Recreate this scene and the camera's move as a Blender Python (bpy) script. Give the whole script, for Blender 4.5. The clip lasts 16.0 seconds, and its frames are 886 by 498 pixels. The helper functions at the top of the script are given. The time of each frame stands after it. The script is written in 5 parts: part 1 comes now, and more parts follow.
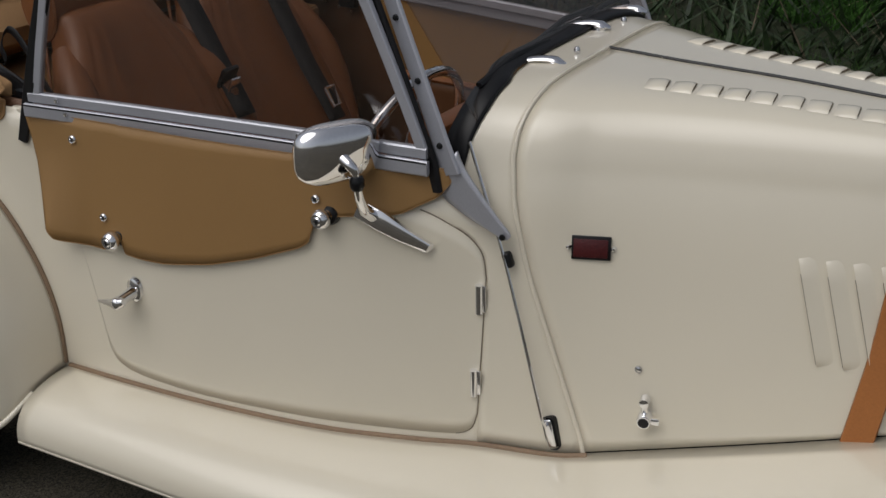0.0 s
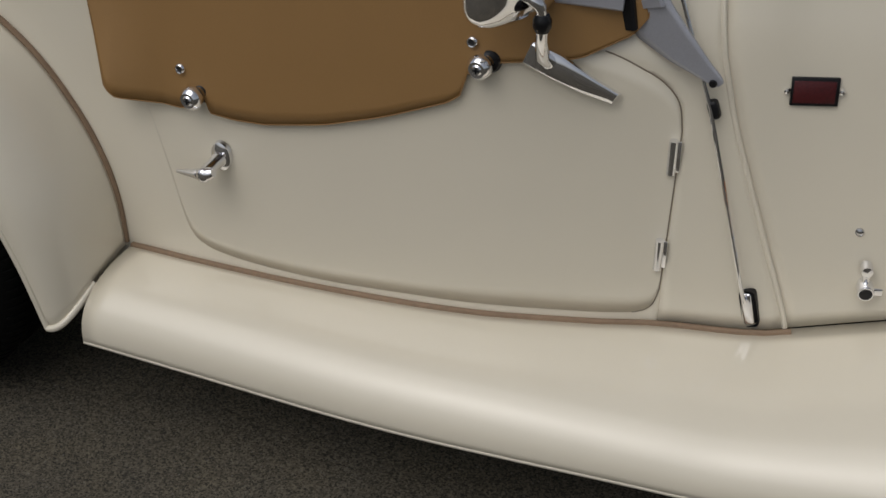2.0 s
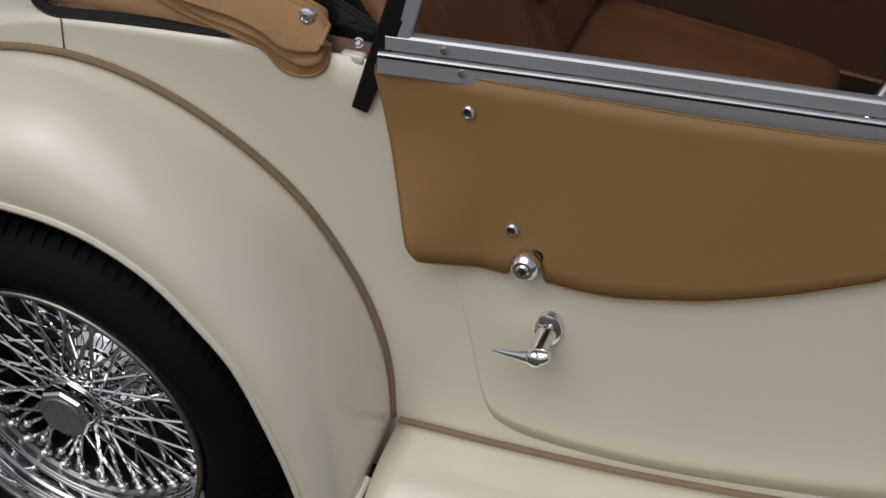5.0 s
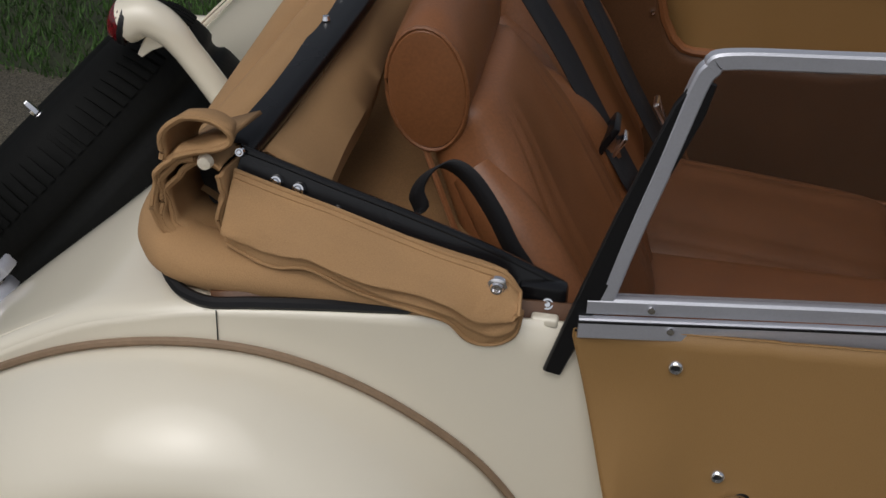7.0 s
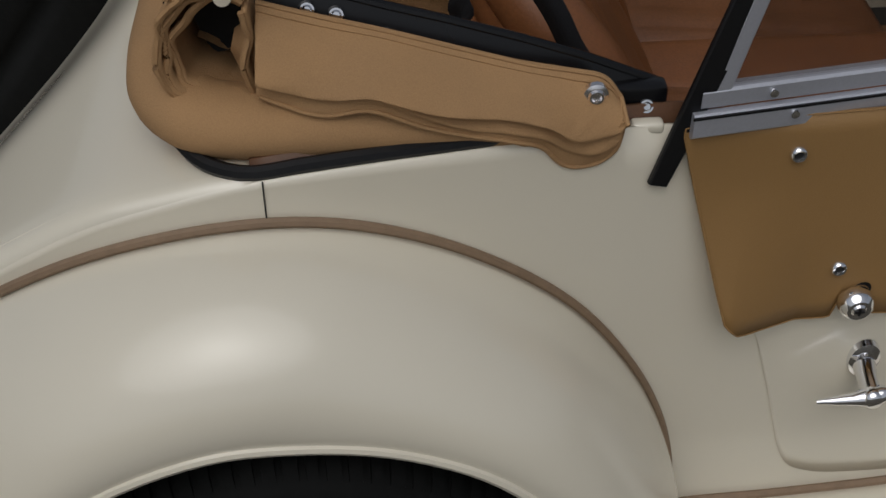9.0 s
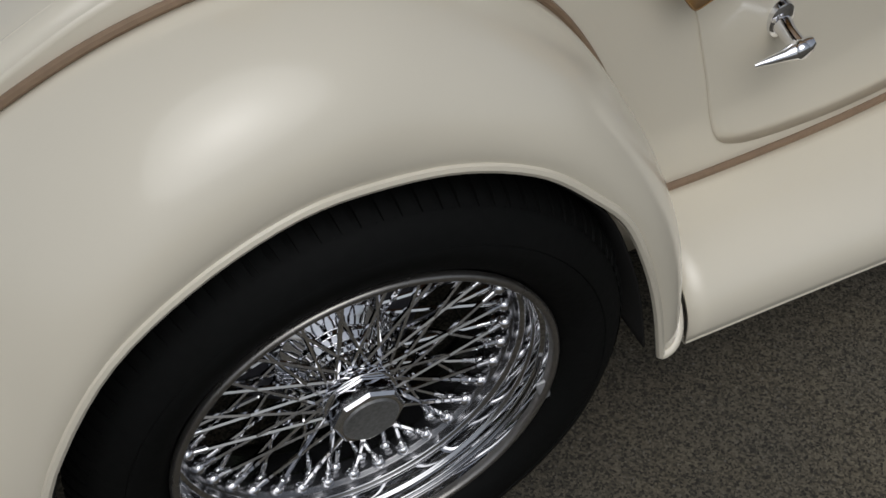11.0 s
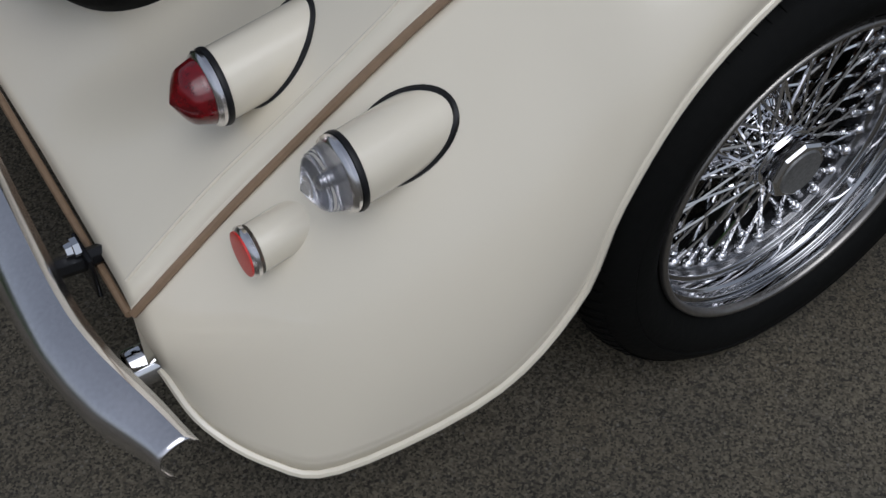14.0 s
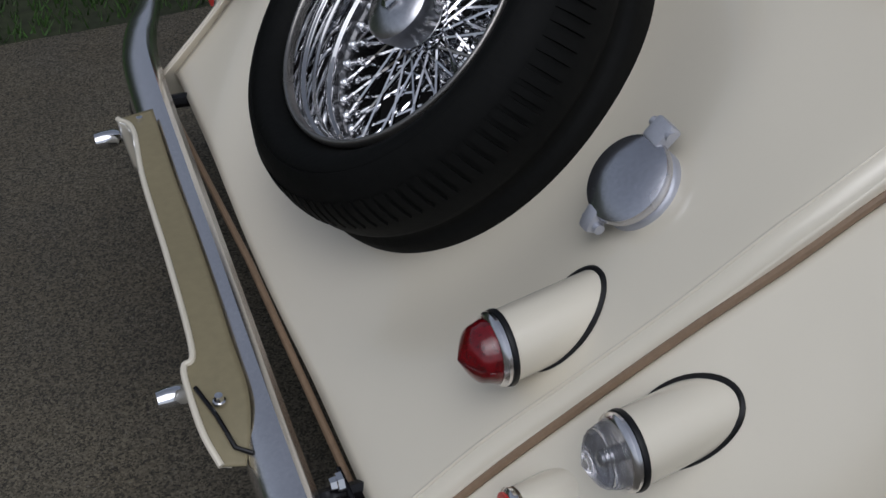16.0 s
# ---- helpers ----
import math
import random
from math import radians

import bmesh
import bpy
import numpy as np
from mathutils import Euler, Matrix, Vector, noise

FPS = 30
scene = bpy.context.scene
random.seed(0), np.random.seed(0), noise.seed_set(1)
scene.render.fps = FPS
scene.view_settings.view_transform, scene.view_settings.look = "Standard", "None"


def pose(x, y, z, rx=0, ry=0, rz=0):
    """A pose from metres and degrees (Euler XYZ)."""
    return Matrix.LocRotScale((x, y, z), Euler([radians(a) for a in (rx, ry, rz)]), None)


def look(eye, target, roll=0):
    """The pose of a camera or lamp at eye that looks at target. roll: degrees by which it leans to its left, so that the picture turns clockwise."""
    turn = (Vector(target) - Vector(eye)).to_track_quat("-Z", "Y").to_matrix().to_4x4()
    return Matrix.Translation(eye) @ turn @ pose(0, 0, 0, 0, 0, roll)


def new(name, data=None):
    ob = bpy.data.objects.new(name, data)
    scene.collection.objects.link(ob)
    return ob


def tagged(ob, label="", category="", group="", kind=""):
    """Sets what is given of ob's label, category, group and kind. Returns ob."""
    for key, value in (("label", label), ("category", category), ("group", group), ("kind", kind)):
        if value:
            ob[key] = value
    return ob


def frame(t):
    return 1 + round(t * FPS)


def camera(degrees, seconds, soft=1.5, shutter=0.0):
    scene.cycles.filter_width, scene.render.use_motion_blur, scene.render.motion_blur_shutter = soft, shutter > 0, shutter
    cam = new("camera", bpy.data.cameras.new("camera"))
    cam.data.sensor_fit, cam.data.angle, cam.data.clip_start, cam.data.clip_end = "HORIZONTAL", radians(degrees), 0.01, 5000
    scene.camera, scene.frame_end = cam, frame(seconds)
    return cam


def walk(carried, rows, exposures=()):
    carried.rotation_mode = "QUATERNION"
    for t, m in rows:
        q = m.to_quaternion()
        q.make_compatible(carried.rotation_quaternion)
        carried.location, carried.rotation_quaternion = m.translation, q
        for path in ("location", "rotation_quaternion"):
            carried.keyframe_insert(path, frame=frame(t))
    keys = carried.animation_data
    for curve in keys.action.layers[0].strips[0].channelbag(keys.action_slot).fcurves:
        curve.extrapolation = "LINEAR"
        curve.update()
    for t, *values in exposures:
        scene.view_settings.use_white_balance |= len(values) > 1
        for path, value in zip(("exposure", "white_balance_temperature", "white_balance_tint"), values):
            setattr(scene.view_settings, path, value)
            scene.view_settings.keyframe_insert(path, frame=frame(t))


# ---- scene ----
cam = camera(38.11, 16.0)
PATH = [
    (0, (2.2196, -1.3402, 1.5242), (1.7397, -0.5627, 1.1177), -0.98),
    (0.5, (2.0287, -1.4369, 1.5220), (1.5685, -0.6534, 1.1046), -0.32),
    (1, (1.9200, -1.4265, 1.4861), (1.4896, -0.6541, 1.0191), 0.74),
    (1.5, (1.7574, -1.3187, 1.4708), (1.3578, -0.5608, 0.9552), -0.55),
    (2, (1.6161, -1.2040, 1.4574), (1.2651, -0.4510, 0.9009), -0.24),
    (2.5, (1.5033, -1.1457, 1.4384), (1.1935, -0.3930, 0.8575), 0.37),
    (3, (1.2933, -1.1165, 1.4497), (1.0560, -0.3567, 0.8444), 0.38),
    (3.5, (1.1266, -1.1245, 1.4630), (0.9201, -0.3664, 0.8445), 1.46),
    (4, (0.9976, -1.1302, 1.4925), (0.7977, -0.3656, 0.8797), 3.32),
    (4.5, (0.9430, -1.0911, 1.4763), (0.7080, -0.3133, 0.8933), 3.05),
    (5, (0.8431, -0.9715, 1.4983), (0.5891, -0.2136, 0.8974), 2.37),
    (5.2, (0.7913, -0.9415, 1.5093), (0.5430, -0.1796, 0.9111), 2.72),
    (7.3, (0.347, -0.847, 1.633), (0.137, 0.784, 0.495), 2.0),
    (7.5, (0.318, -0.832, 1.625), (0.139, 0.799, 0.481), 2.4),
    (8, (0.251, -0.794, 1.575), (0.105, 0.756, 0.319), 1.6),
    (8.2, (0.222, -0.768, 1.554), (0.094, 0.749, 0.258), 0.9),
    (10.3, (-0.1754, -0.6747, 1.4123), (0.1141, -0.0099, 0.7238), 0.97),
    (10.5, (-0.2178, -0.6809, 1.4045), (0.0862, -0.0405, 0.6992), 1.47),
    (11, (-0.2859, -0.6867, 1.3715), (0.0248, -0.0853, 0.6354), 2.48),
    (11.5, (-0.3719, -0.6041, 1.3302), (-0.0491, -0.0652, 0.5521), 1.29),
    (12, (-0.4702, -0.5462, 1.3192), (-0.1166, -0.0527, 0.5246), 1.15),
    (12.5, (-0.6164, -0.5871, 1.3363), (-0.2380, -0.0834, 0.5597), -1.46),
    (13, (-0.7721, -0.6435, 1.3491), (-0.3675, -0.1298, 0.5925), -0.99),
    (13.5, (-0.8789, -0.6694, 1.3391), (-0.4767, -0.1335, 0.5968), -0.41),
    (14, (-0.9216, -0.6544, 1.3301), (-0.5547, -0.0910, 0.5898), 0.26),
    (14.5, (-0.9718, -0.6491, 1.3297), (-0.6462, -0.0519, 0.5967), 1.51),
    (15, (-1.0080, -0.6406, 1.3561), (-0.7077, 0.0162, 0.6644), 2.27),
    (15.5, (-1.0278, -0.6188, 1.3796), (-0.7321, 0.0764, 0.7244), 1.76),
    (16, (-1.0140, -0.5721, 1.3962), (-0.7066, 0.1440, 0.7696), 0.28),
]
walk(cam, [(t, look(eye, target, roll)) for t, eye, target, roll in PATH],
     [(0, -.13, 6380, 10), (3.0, -.24, 6380, 10), (5.2, -.12, 6400, 10), (7.4, .04, 6350, 10), (8.2, -.20, 6250, 9), (10.3, -.46, 6300, 9), (11.2, -.10, 6100, 9), (12.0, .0, 5900, 10), (13.0, .02, 5870, 10), (15.0, -.20, 5800, 11), (16.0, -.18, 5850, 11)])

# world, sun, exposure
world = bpy.data.worlds.new("overcast_sky")
scene.world = world
world.use_nodes = True
wn = world.node_tree.nodes
sky = wn.new("ShaderNodeTexSky")
sky.sky_type, sky.sun_disc = "NISHITA", False
sky.sun_elevation, sky.sun_rotation = radians(59), radians(199)
sky.air_density, sky.dust_density = 1.0, 4.0
grey = wn.new("ShaderNodeHueSaturation")
grey.inputs["Saturation"].default_value = 0.35
world.node_tree.links.new(sky.outputs[0], grey.inputs["Color"])
world.node_tree.links.new(grey.outputs[0], wn["Background"].inputs[0])
wn["Background"].inputs[1].default_value = 0.085
sun_data = bpy.data.lights.new("sun", "SUN")
sun_data.energy, sun_data.angle, sun_data.color = 0.85, radians(60), (1.0, 0.97, 0.93)
sun = new("sun", sun_data)
sun.matrix_world = look((-0.9, -2.0, 5.0), (0.0, 0.6, 0.4))

YC = 0.766      # the car's middle line
HUB = 0.2994    # height of the rear wheel's centre


# ---- materials ----
def mat(name, color, rough=0.5, metal=0.0, coat=0.0, spec=0.5, vary=0.06, grain=200.0, bump=0.0, blotch=6.0, rough_vary=0.05):
    m = bpy.data.materials.new(name)
    m.use_nodes = True
    nt = m.node_tree
    b = nt.nodes["Principled BSDF"]
    tc = nt.nodes.new("ShaderNodeTexCoord")
    n1 = nt.nodes.new("ShaderNodeTexNoise")
    n1.inputs["Scale"].default_value, n1.inputs["Detail"].default_value = blotch, 4
    n2 = nt.nodes.new("ShaderNodeTexNoise")
    n2.inputs["Scale"].default_value, n2.inputs["Detail"].default_value = grain, 3
    nt.links.new(tc.outputs["Object"], n1.inputs["Vector"])
    nt.links.new(tc.outputs["Object"], n2.inputs["Vector"])
    mix = nt.nodes.new("ShaderNodeMath")
    mix.operation = "ADD"
    nt.links.new(n1.outputs["Fac"], mix.inputs[0])
    nt.links.new(n2.outputs["Fac"], mix.inputs[1])
    ramp = nt.nodes.new("ShaderNodeMapRange")
    ramp.inputs["From Min"].default_value, ramp.inputs["From Max"].default_value = 0.7, 1.3
    ramp.inputs["To Min"].default_value, ramp.inputs["To Max"].default_value = 1 - vary, 1 + vary
    nt.links.new(mix.outputs[0], ramp.inputs["Value"])
    mul = nt.nodes.new("ShaderNodeVectorMath")
    mul.operation = "SCALE"
    mul.inputs[0].default_value = color
    nt.links.new(ramp.outputs[0], mul.inputs["Scale"])
    nt.links.new(mul.outputs[0], b.inputs["Base Color"])
    rr = nt.nodes.new("ShaderNodeMapRange")
    rr.inputs["From Min"].default_value, rr.inputs["From Max"].default_value = 0.3, 0.7
    rr.inputs["To Min"].default_value, rr.inputs["To Max"].default_value = max(0.02, rough - rough_vary), min(1, rough + rough_vary)
    nt.links.new(n1.outputs["Fac"], rr.inputs["Value"])
    nt.links.new(rr.outputs[0], b.inputs["Roughness"])
    b.inputs["Metallic"].default_value = metal
    b.inputs["Coat Weight"].default_value = coat
    b.inputs["Coat Roughness"].default_value = 0.08
    b.inputs["Specular IOR Level"].default_value = spec
    if bump:
        bp = nt.nodes.new("ShaderNodeBump")
        bp.inputs["Strength"].default_value, bp.inputs["Distance"].default_value = bump, 0.002
        nt.links.new(n2.outputs["Fac"], bp.inputs["Height"])
        nt.links.new(bp.outputs[0], b.inputs["Normal"])
    return m


PAINT = mat("cream_paint", (0.75, 0.69, 0.56), 0.30, coat=1.0, vary=0.012, grain=8, blotch=1.6, rough_vary=0.012)
CHROME = mat("chrome", (0.84, 0.84, 0.86), 0.05, metal=1.0, vary=0.03, rough_vary=0.03)
# Chrome with its weaker sky reflection put into a darker colour.
RIMCHROME = mat("darkened_chrome", (0.50, 0.50, 0.51), 0.035, metal=1.0, vary=0.04, rough_vary=0.01)
ALU = mat("brushed_aluminium", (0.50, 0.51, 0.56), 0.36, metal=0.5, vary=0.05, grain=350, bump=0.05)
RUBBER = mat("tyre_rubber", (0.0045, 0.0047, 0.0044), 0.66, spec=0.11, vary=0.25, grain=120, bump=0.25)
BLACK = mat("black_rubber_trim", (0.006, 0.006, 0.007), 0.45, spec=0.35, vary=0.15)
BLACKPAINT = mat("black_enamel", (0.006, 0.006, 0.007), 0.28, spec=0.4, vary=0.1)
BEAD = mat("brown_beading", (0.24, 0.162, 0.10), 0.5, vary=0.12, grain=90)
TAN = mat("tan_vinyl", (0.295, 0.165, 0.056), 0.55, vary=0.06, grain=900, bump=0.25)
CANVAS = mat("tan_mohair_canvas", (0.375, 0.218, 0.098), 0.85, vary=0.10, grain=700, bump=0.35, blotch=14)
LEATHER = mat("brown_leather", (0.205, 0.078, 0.028), 0.42, vary=0.15, grain=260, bump=0.2, blotch=12)
# Darker copy of the brown leather, with the cockpit's shade in its colour.
TRIML = mat("shaded_trim_leather", (0.105, 0.045, 0.018), 0.5, vary=0.15, grain=260, bump=0.2, blotch=12)
CARPET = mat("brown_carpet", (0.20, 0.105, 0.04), 0.95, vary=0.2, grain=500, bump=0.6)
STRAPM = mat("tan_strap_leather", (0.36, 0.13, 0.03), 0.5, vary=0.1, grain=300, bump=0.15)
WEB = mat("black_webbing", (0.012, 0.012, 0.014), 0.7, vary=0.2, grain=500, bump=0.3)
# Near-black for undersides; also puts the shade of deep openings into colour.
DARK = mat("underside_and_shade_black", (0.008, 0.0075, 0.007), 0.8, vary=0.2)


# ---- mesh helpers ----
def spline(pts, n):
    """n points evenly over the Catmull-Rom curve through pts."""
    p = [Vector(q) for q in pts]
    p = [p[0] * 2 - p[1]] + p + [p[-1] * 2 - p[-2]]
    out = []
    for i in range(n):
        u = i / (n - 1) * (len(pts) - 1)
        k = min(int(u), len(pts) - 2)
        t = u - k
        a, b, c, d = p[k:k + 4]
        out.append(0.5 * ((2 * b) + (c - a) * t + (2 * a - 5 * b + 4 * c - d) * t * t + (3 * b - a - 3 * c + d) * t ** 3))
    return out


def table(x, xs, ys):
    return float(np.interp(x, xs, ys))


def smooth_table(xs, ys):
    """A smooth function through the given values."""
    pts = spline([(a, b, 0) for a, b in zip(xs, ys)], 40 * len(xs))
    px, py = [q.x for q in pts], [q.y for q in pts]
    return lambda x: float(np.interp(x, px, py))


def bezier(a, b, c, d, n):
    a, b, c, d = Vector(a), Vector(b), Vector(c), Vector(d)
    out = []
    for i in range(n):
        t = i / (n - 1)
        out.append(a * (1 - t) ** 3 + 3 * b * t * (1 - t) ** 2 + 3 * c * t * t * (1 - t) + d * t ** 3)
    return out


def grid(rows, close_u=False, close_v=False, bm=None):
    bm = bm or bmesh.new()
    vs = [[bm.verts.new(q) for q in row] for row in rows]
    nu, nv = len(vs), len(vs[0])
    for i in range(nu if close_u else nu - 1):
        for j in range(nv if close_v else nv - 1):
            a, b = vs[i], vs[(i + 1) % nu]
            bm.faces.new((a[j], b[j], b[(j + 1) % nv], a[(j + 1) % nv]))
    return bm


def lathe(profile, n=48, bm=None, axis="Y"):
    """Turn (radius, along) pairs round an axis."""
    rows = []
    for i in range(n):
        a = 2 * math.pi * i / n
        c, s = math.cos(a), math.sin(a)
        if axis == "Y":
            rows.append([(r * c, h, r * s) for r, h in profile])
        elif axis == "Z":
            rows.append([(r * c, r * s, h) for r, h in profile])
        else:
            rows.append([(h, r * c, r * s) for r, h in profile])
    return grid(rows, close_u=True, bm=bm)


def tube(path, r, n=8, bm=None, radii=None, flat=1.0, up=(0, 0, 1), cap=True):
    """A tube along a path; flat squeezes it across up."""
    path = [Vector(q) for q in path]
    rows = []
    for i, q in enumerate(path):
        d = (path[min(i + 1, len(path) - 1)] - path[max(i - 1, 0)]).normalized()
        side = d.cross(Vector(up))
        side = side.normalized() if side.length > 1e-4 else d.orthogonal().normalized()
        top = side.cross(d)
        rr = radii[i] if radii else r
        rows.append([q + (side * math.cos(2 * math.pi * k / n) + top * math.sin(2 * math.pi * k / n) * flat) * rr for k in range(n)])
    bm = grid(rows, close_v=True, bm=bm)
    if cap:
        bm.verts.ensure_lookup_table()
        m = len(bm.verts)
        tot = len(rows) * n
        bm.faces.new([bm.verts[m - tot + k] for k in range(n)])
        bm.faces.new([bm.verts[m - n + k] for k in reversed(range(n))])
    return bm


def box(size, at=(0, 0, 0), bevel=0.004, seg=2, turn=None, bm=None):
    b = bmesh.new()
    bmesh.ops.create_cube(b, size=1)
    bmesh.ops.scale(b, vec=size, verts=b.verts)
    if bevel:
        bmesh.ops.bevel(b, geom=b.edges[:], offset=bevel, segments=seg, affect="EDGES", profile=0.5)
    m = Matrix.Translation(at)
    if turn is not None:
        m = m @ turn
    bmesh.ops.transform(b, matrix=m, verts=b.verts)
    return merge(bm, b)


def merge(bm, other):
    if bm is None:
        return other
    tmp = bpy.data.meshes.new("tmp")
    other.to_mesh(tmp)
    other.free()
    bm.from_mesh(tmp)
    bpy.data.meshes.remove(tmp)
    return bm


def mesh_of(name, bm, material, sharp=40):
    bmesh.ops.recalc_face_normals(bm, faces=bm.faces)
    me = bpy.data.meshes.new(name)
    bm.to_mesh(me)
    bm.free()
    me.materials.append(material)
    me.polygons.foreach_set("use_smooth", [True] * len(me.polygons))
    me.set_sharp_from_angle(angle=radians(sharp))
    return me


CAR_BASE = Matrix.Translation((0.5, YC, 0))


def part(name, bm, material, parent, label="", thick=0.0, at=None, offset=-1.0):
    """One mesh object under a thing or a part; at: its pose in the parent's space."""
    ob = new(name, bm if isinstance(bm, bpy.types.Mesh) else mesh_of(name, bm, material))
    ob.parent = parent
    if at is not None:
        ob.matrix_basis = at
    elif parent is car:
        ob.matrix_parent_inverse = CAR_BASE.inverted()
    if thick:
        s = ob.modifiers.new("thickness", "SOLIDIFY")
        s.thickness, s.offset = thick, offset
    if label:
        ob["label"] = label
    return ob


def mirror(rows):
    """The same rows on the car's other side."""
    return [[(Vector(q).x, 2 * YC - Vector(q).y, Vector(q).z) for q in row] for row in rows]


car = new("roadster")
car.matrix_basis = CAR_BASE
tagged(car, "cream vintage open roadster with brown leather interior and wire wheels", "car")

# ---- ground ----
def asphalt():
    m = bpy.data.materials.new("asphalt")
    m.use_nodes = True
    nt = m.node_tree
    b = nt.nodes["Principled BSDF"]
    tc = nt.nodes.new("ShaderNodeTexCoord")
    cells = nt.nodes.new("ShaderNodeTexVoronoi")
    cells.inputs["Scale"].default_value = 340
    fine = nt.nodes.new("ShaderNodeTexNoise")
    fine.inputs["Scale"].default_value, fine.inputs["Detail"].default_value = 130, 9
    patch = nt.nodes.new("ShaderNodeTexNoise")
    patch.inputs["Scale"].default_value, patch.inputs["Detail"].default_value = 2.2, 5
    for node in (cells, fine, patch):
        nt.links.new(tc.outputs["Object"], node.inputs["Vector"])
    ramp = nt.nodes.new("ShaderNodeValToRGB")
    ramp.color_ramp.elements[0].position, ramp.color_ramp.elements[0].color = 0.22, (0.018, 0.016, 0.012, 1)
    ramp.color_ramp.elements[1].position, ramp.color_ramp.elements[1].color = 0.86, (0.138, 0.124, 0.094, 1)
    sep = nt.nodes.new("ShaderNodeSeparateColor")
    nt.links.new(cells.outputs["Color"], sep.inputs[0])
    add = nt.nodes.new("ShaderNodeMath")
    add.operation = "MULTIPLY_ADD"
    add.inputs[1].default_value = 0.62
    nt.links.new(sep.outputs[0], add.inputs[0])
    half = nt.nodes.new("ShaderNodeMath")
    half.operation = "MULTIPLY"
    half.inputs[1].default_value = 0.42
    nt.links.new(fine.outputs["Fac"], half.inputs[0])
    nt.links.new(half.outputs[0], add.inputs[2])
    nt.links.new(add.outputs[0], ramp.inputs[0])
    tone = nt.nodes.new("ShaderNodeMapRange")
    tone.inputs["From Min"].default_value, tone.inputs["From Max"].default_value = 0.3, 0.7
    tone.inputs["To Min"].default_value, tone.inputs["To Max"].default_value = 0.75, 1.25
    nt.links.new(patch.outputs["Fac"], tone.inputs[0])
    mul = nt.nodes.new("ShaderNodeVectorMath")
    mul.operation = "SCALE"
    nt.links.new(ramp.outputs[0], mul.inputs[0])
    nt.links.new(tone.outputs[0], mul.inputs["Scale"])
    # scattered pale chippings and brown stains
    chips = nt.nodes.new("ShaderNodeTexVoronoi")
    chips.inputs["Scale"].default_value = 125
    stain = nt.nodes.new("ShaderNodeTexNoise")
    stain.inputs["Scale"].default_value, stain.inputs["Detail"].default_value = 9, 6
    for node in (chips, stain):
        nt.links.new(tc.outputs["Object"], node.inputs["Vector"])
    near = nt.nodes.new("ShaderNodeMapRange")
    near.inputs["From Min"].default_value, near.inputs["From Max"].default_value = 0.30, 0.16
    nt.links.new(chips.outputs["Distance"], near.inputs[0])
    sep2 = nt.nodes.new("ShaderNodeSeparateColor")
    nt.links.new(chips.outputs["Color"], sep2.inputs[0])
    few = nt.nodes.new("ShaderNodeMapRange")
    few.inputs["From Min"].default_value, few.inputs["From Max"].default_value = 0.62, 1.0
    few.inputs["To Max"].default_value = 0.6
    nt.links.new(sep2.outputs[0], few.inputs[0])
    amount = nt.nodes.new("ShaderNodeMath")
    amount.operation = "MULTIPLY"
    nt.links.new(near.outputs[0], amount.inputs[0])
    nt.links.new(few.outputs[0], amount.inputs[1])
    brown = nt.nodes.new("ShaderNodeMix")
    brown.data_type, brown.blend_type = "RGBA", "MULTIPLY"
    brown.inputs["B"].default_value = (0.98, 0.90, 0.74, 1)
    nt.links.new(stain.outputs["Fac"], brown.inputs["Factor"])
    pale = nt.nodes.new("ShaderNodeMix")
    pale.data_type = "RGBA"
    pale.inputs["B"].default_value = (0.19, 0.175, 0.15, 1)
    nt.links.new(amount.outputs[0], pale.inputs["Factor"])
    nt.links.new(mul.outputs[0], brown.inputs["A"])
    nt.links.new(brown.outputs["Result"], pale.inputs["A"])
    nt.links.new(pale.outputs["Result"], b.inputs["Base Color"])
    b.inputs["Roughness"].default_value = 0.8
    bump = nt.nodes.new("ShaderNodeBump")
    bump.inputs["Strength"].default_value, bump.inputs["Distance"].default_value = 1.0, 0.006
    nt.links.new(add.outputs[0], bump.inputs["Height"])
    nt.links.new(bump.outputs[0], b.inputs["Normal"])
    return m


def plane(name, x0, x1, y0, y1, nx, ny, z, material, rise=0.0):
    bm = grid([[(x0 + (x1 - x0) * i / nx, y0 + (y1 - y0) * j / ny, z(x0 + (x1 - x0) * i / nx, y0 + (y1 - y0) * j / ny)) for j in range(ny + 1)] for i in range(nx + 1)])
    return new(name, mesh_of(name, bm, material))


ASPHALT = asphalt()
ground = plane("ground", -300, 300, -300, 300, 60, 60, lambda x, y: 0.0, ASPHALT)
tagged(ground, "dark grey worn asphalt ground", "ground", kind="structure")

# ---- body ----
side_base = smooth_table([-.76, -.728, -.62, -.53, -.43, -.35, -.265, -.06, .13, .29, .40, .53, .70, .86, 1.015, 1.166, 1.25, 1.37, 1.54, 1.8, 2.05],
                         [.245, .243, .222, .190, .152, .130, .116, .106, .130, .160, .178, .184, .196, .216, .243, .288, .320, .352, .405, .47, .53])
lean = smooth_table([-.8, .5, 1.25, 1.4, 1.6, 2.1], [.08, .08, .13, .18, .2, .2])


def side_y(x, z):
    """The body side's y at a place along the car and a height."""
    return side_base(x) + lean(x) * (z - .285)


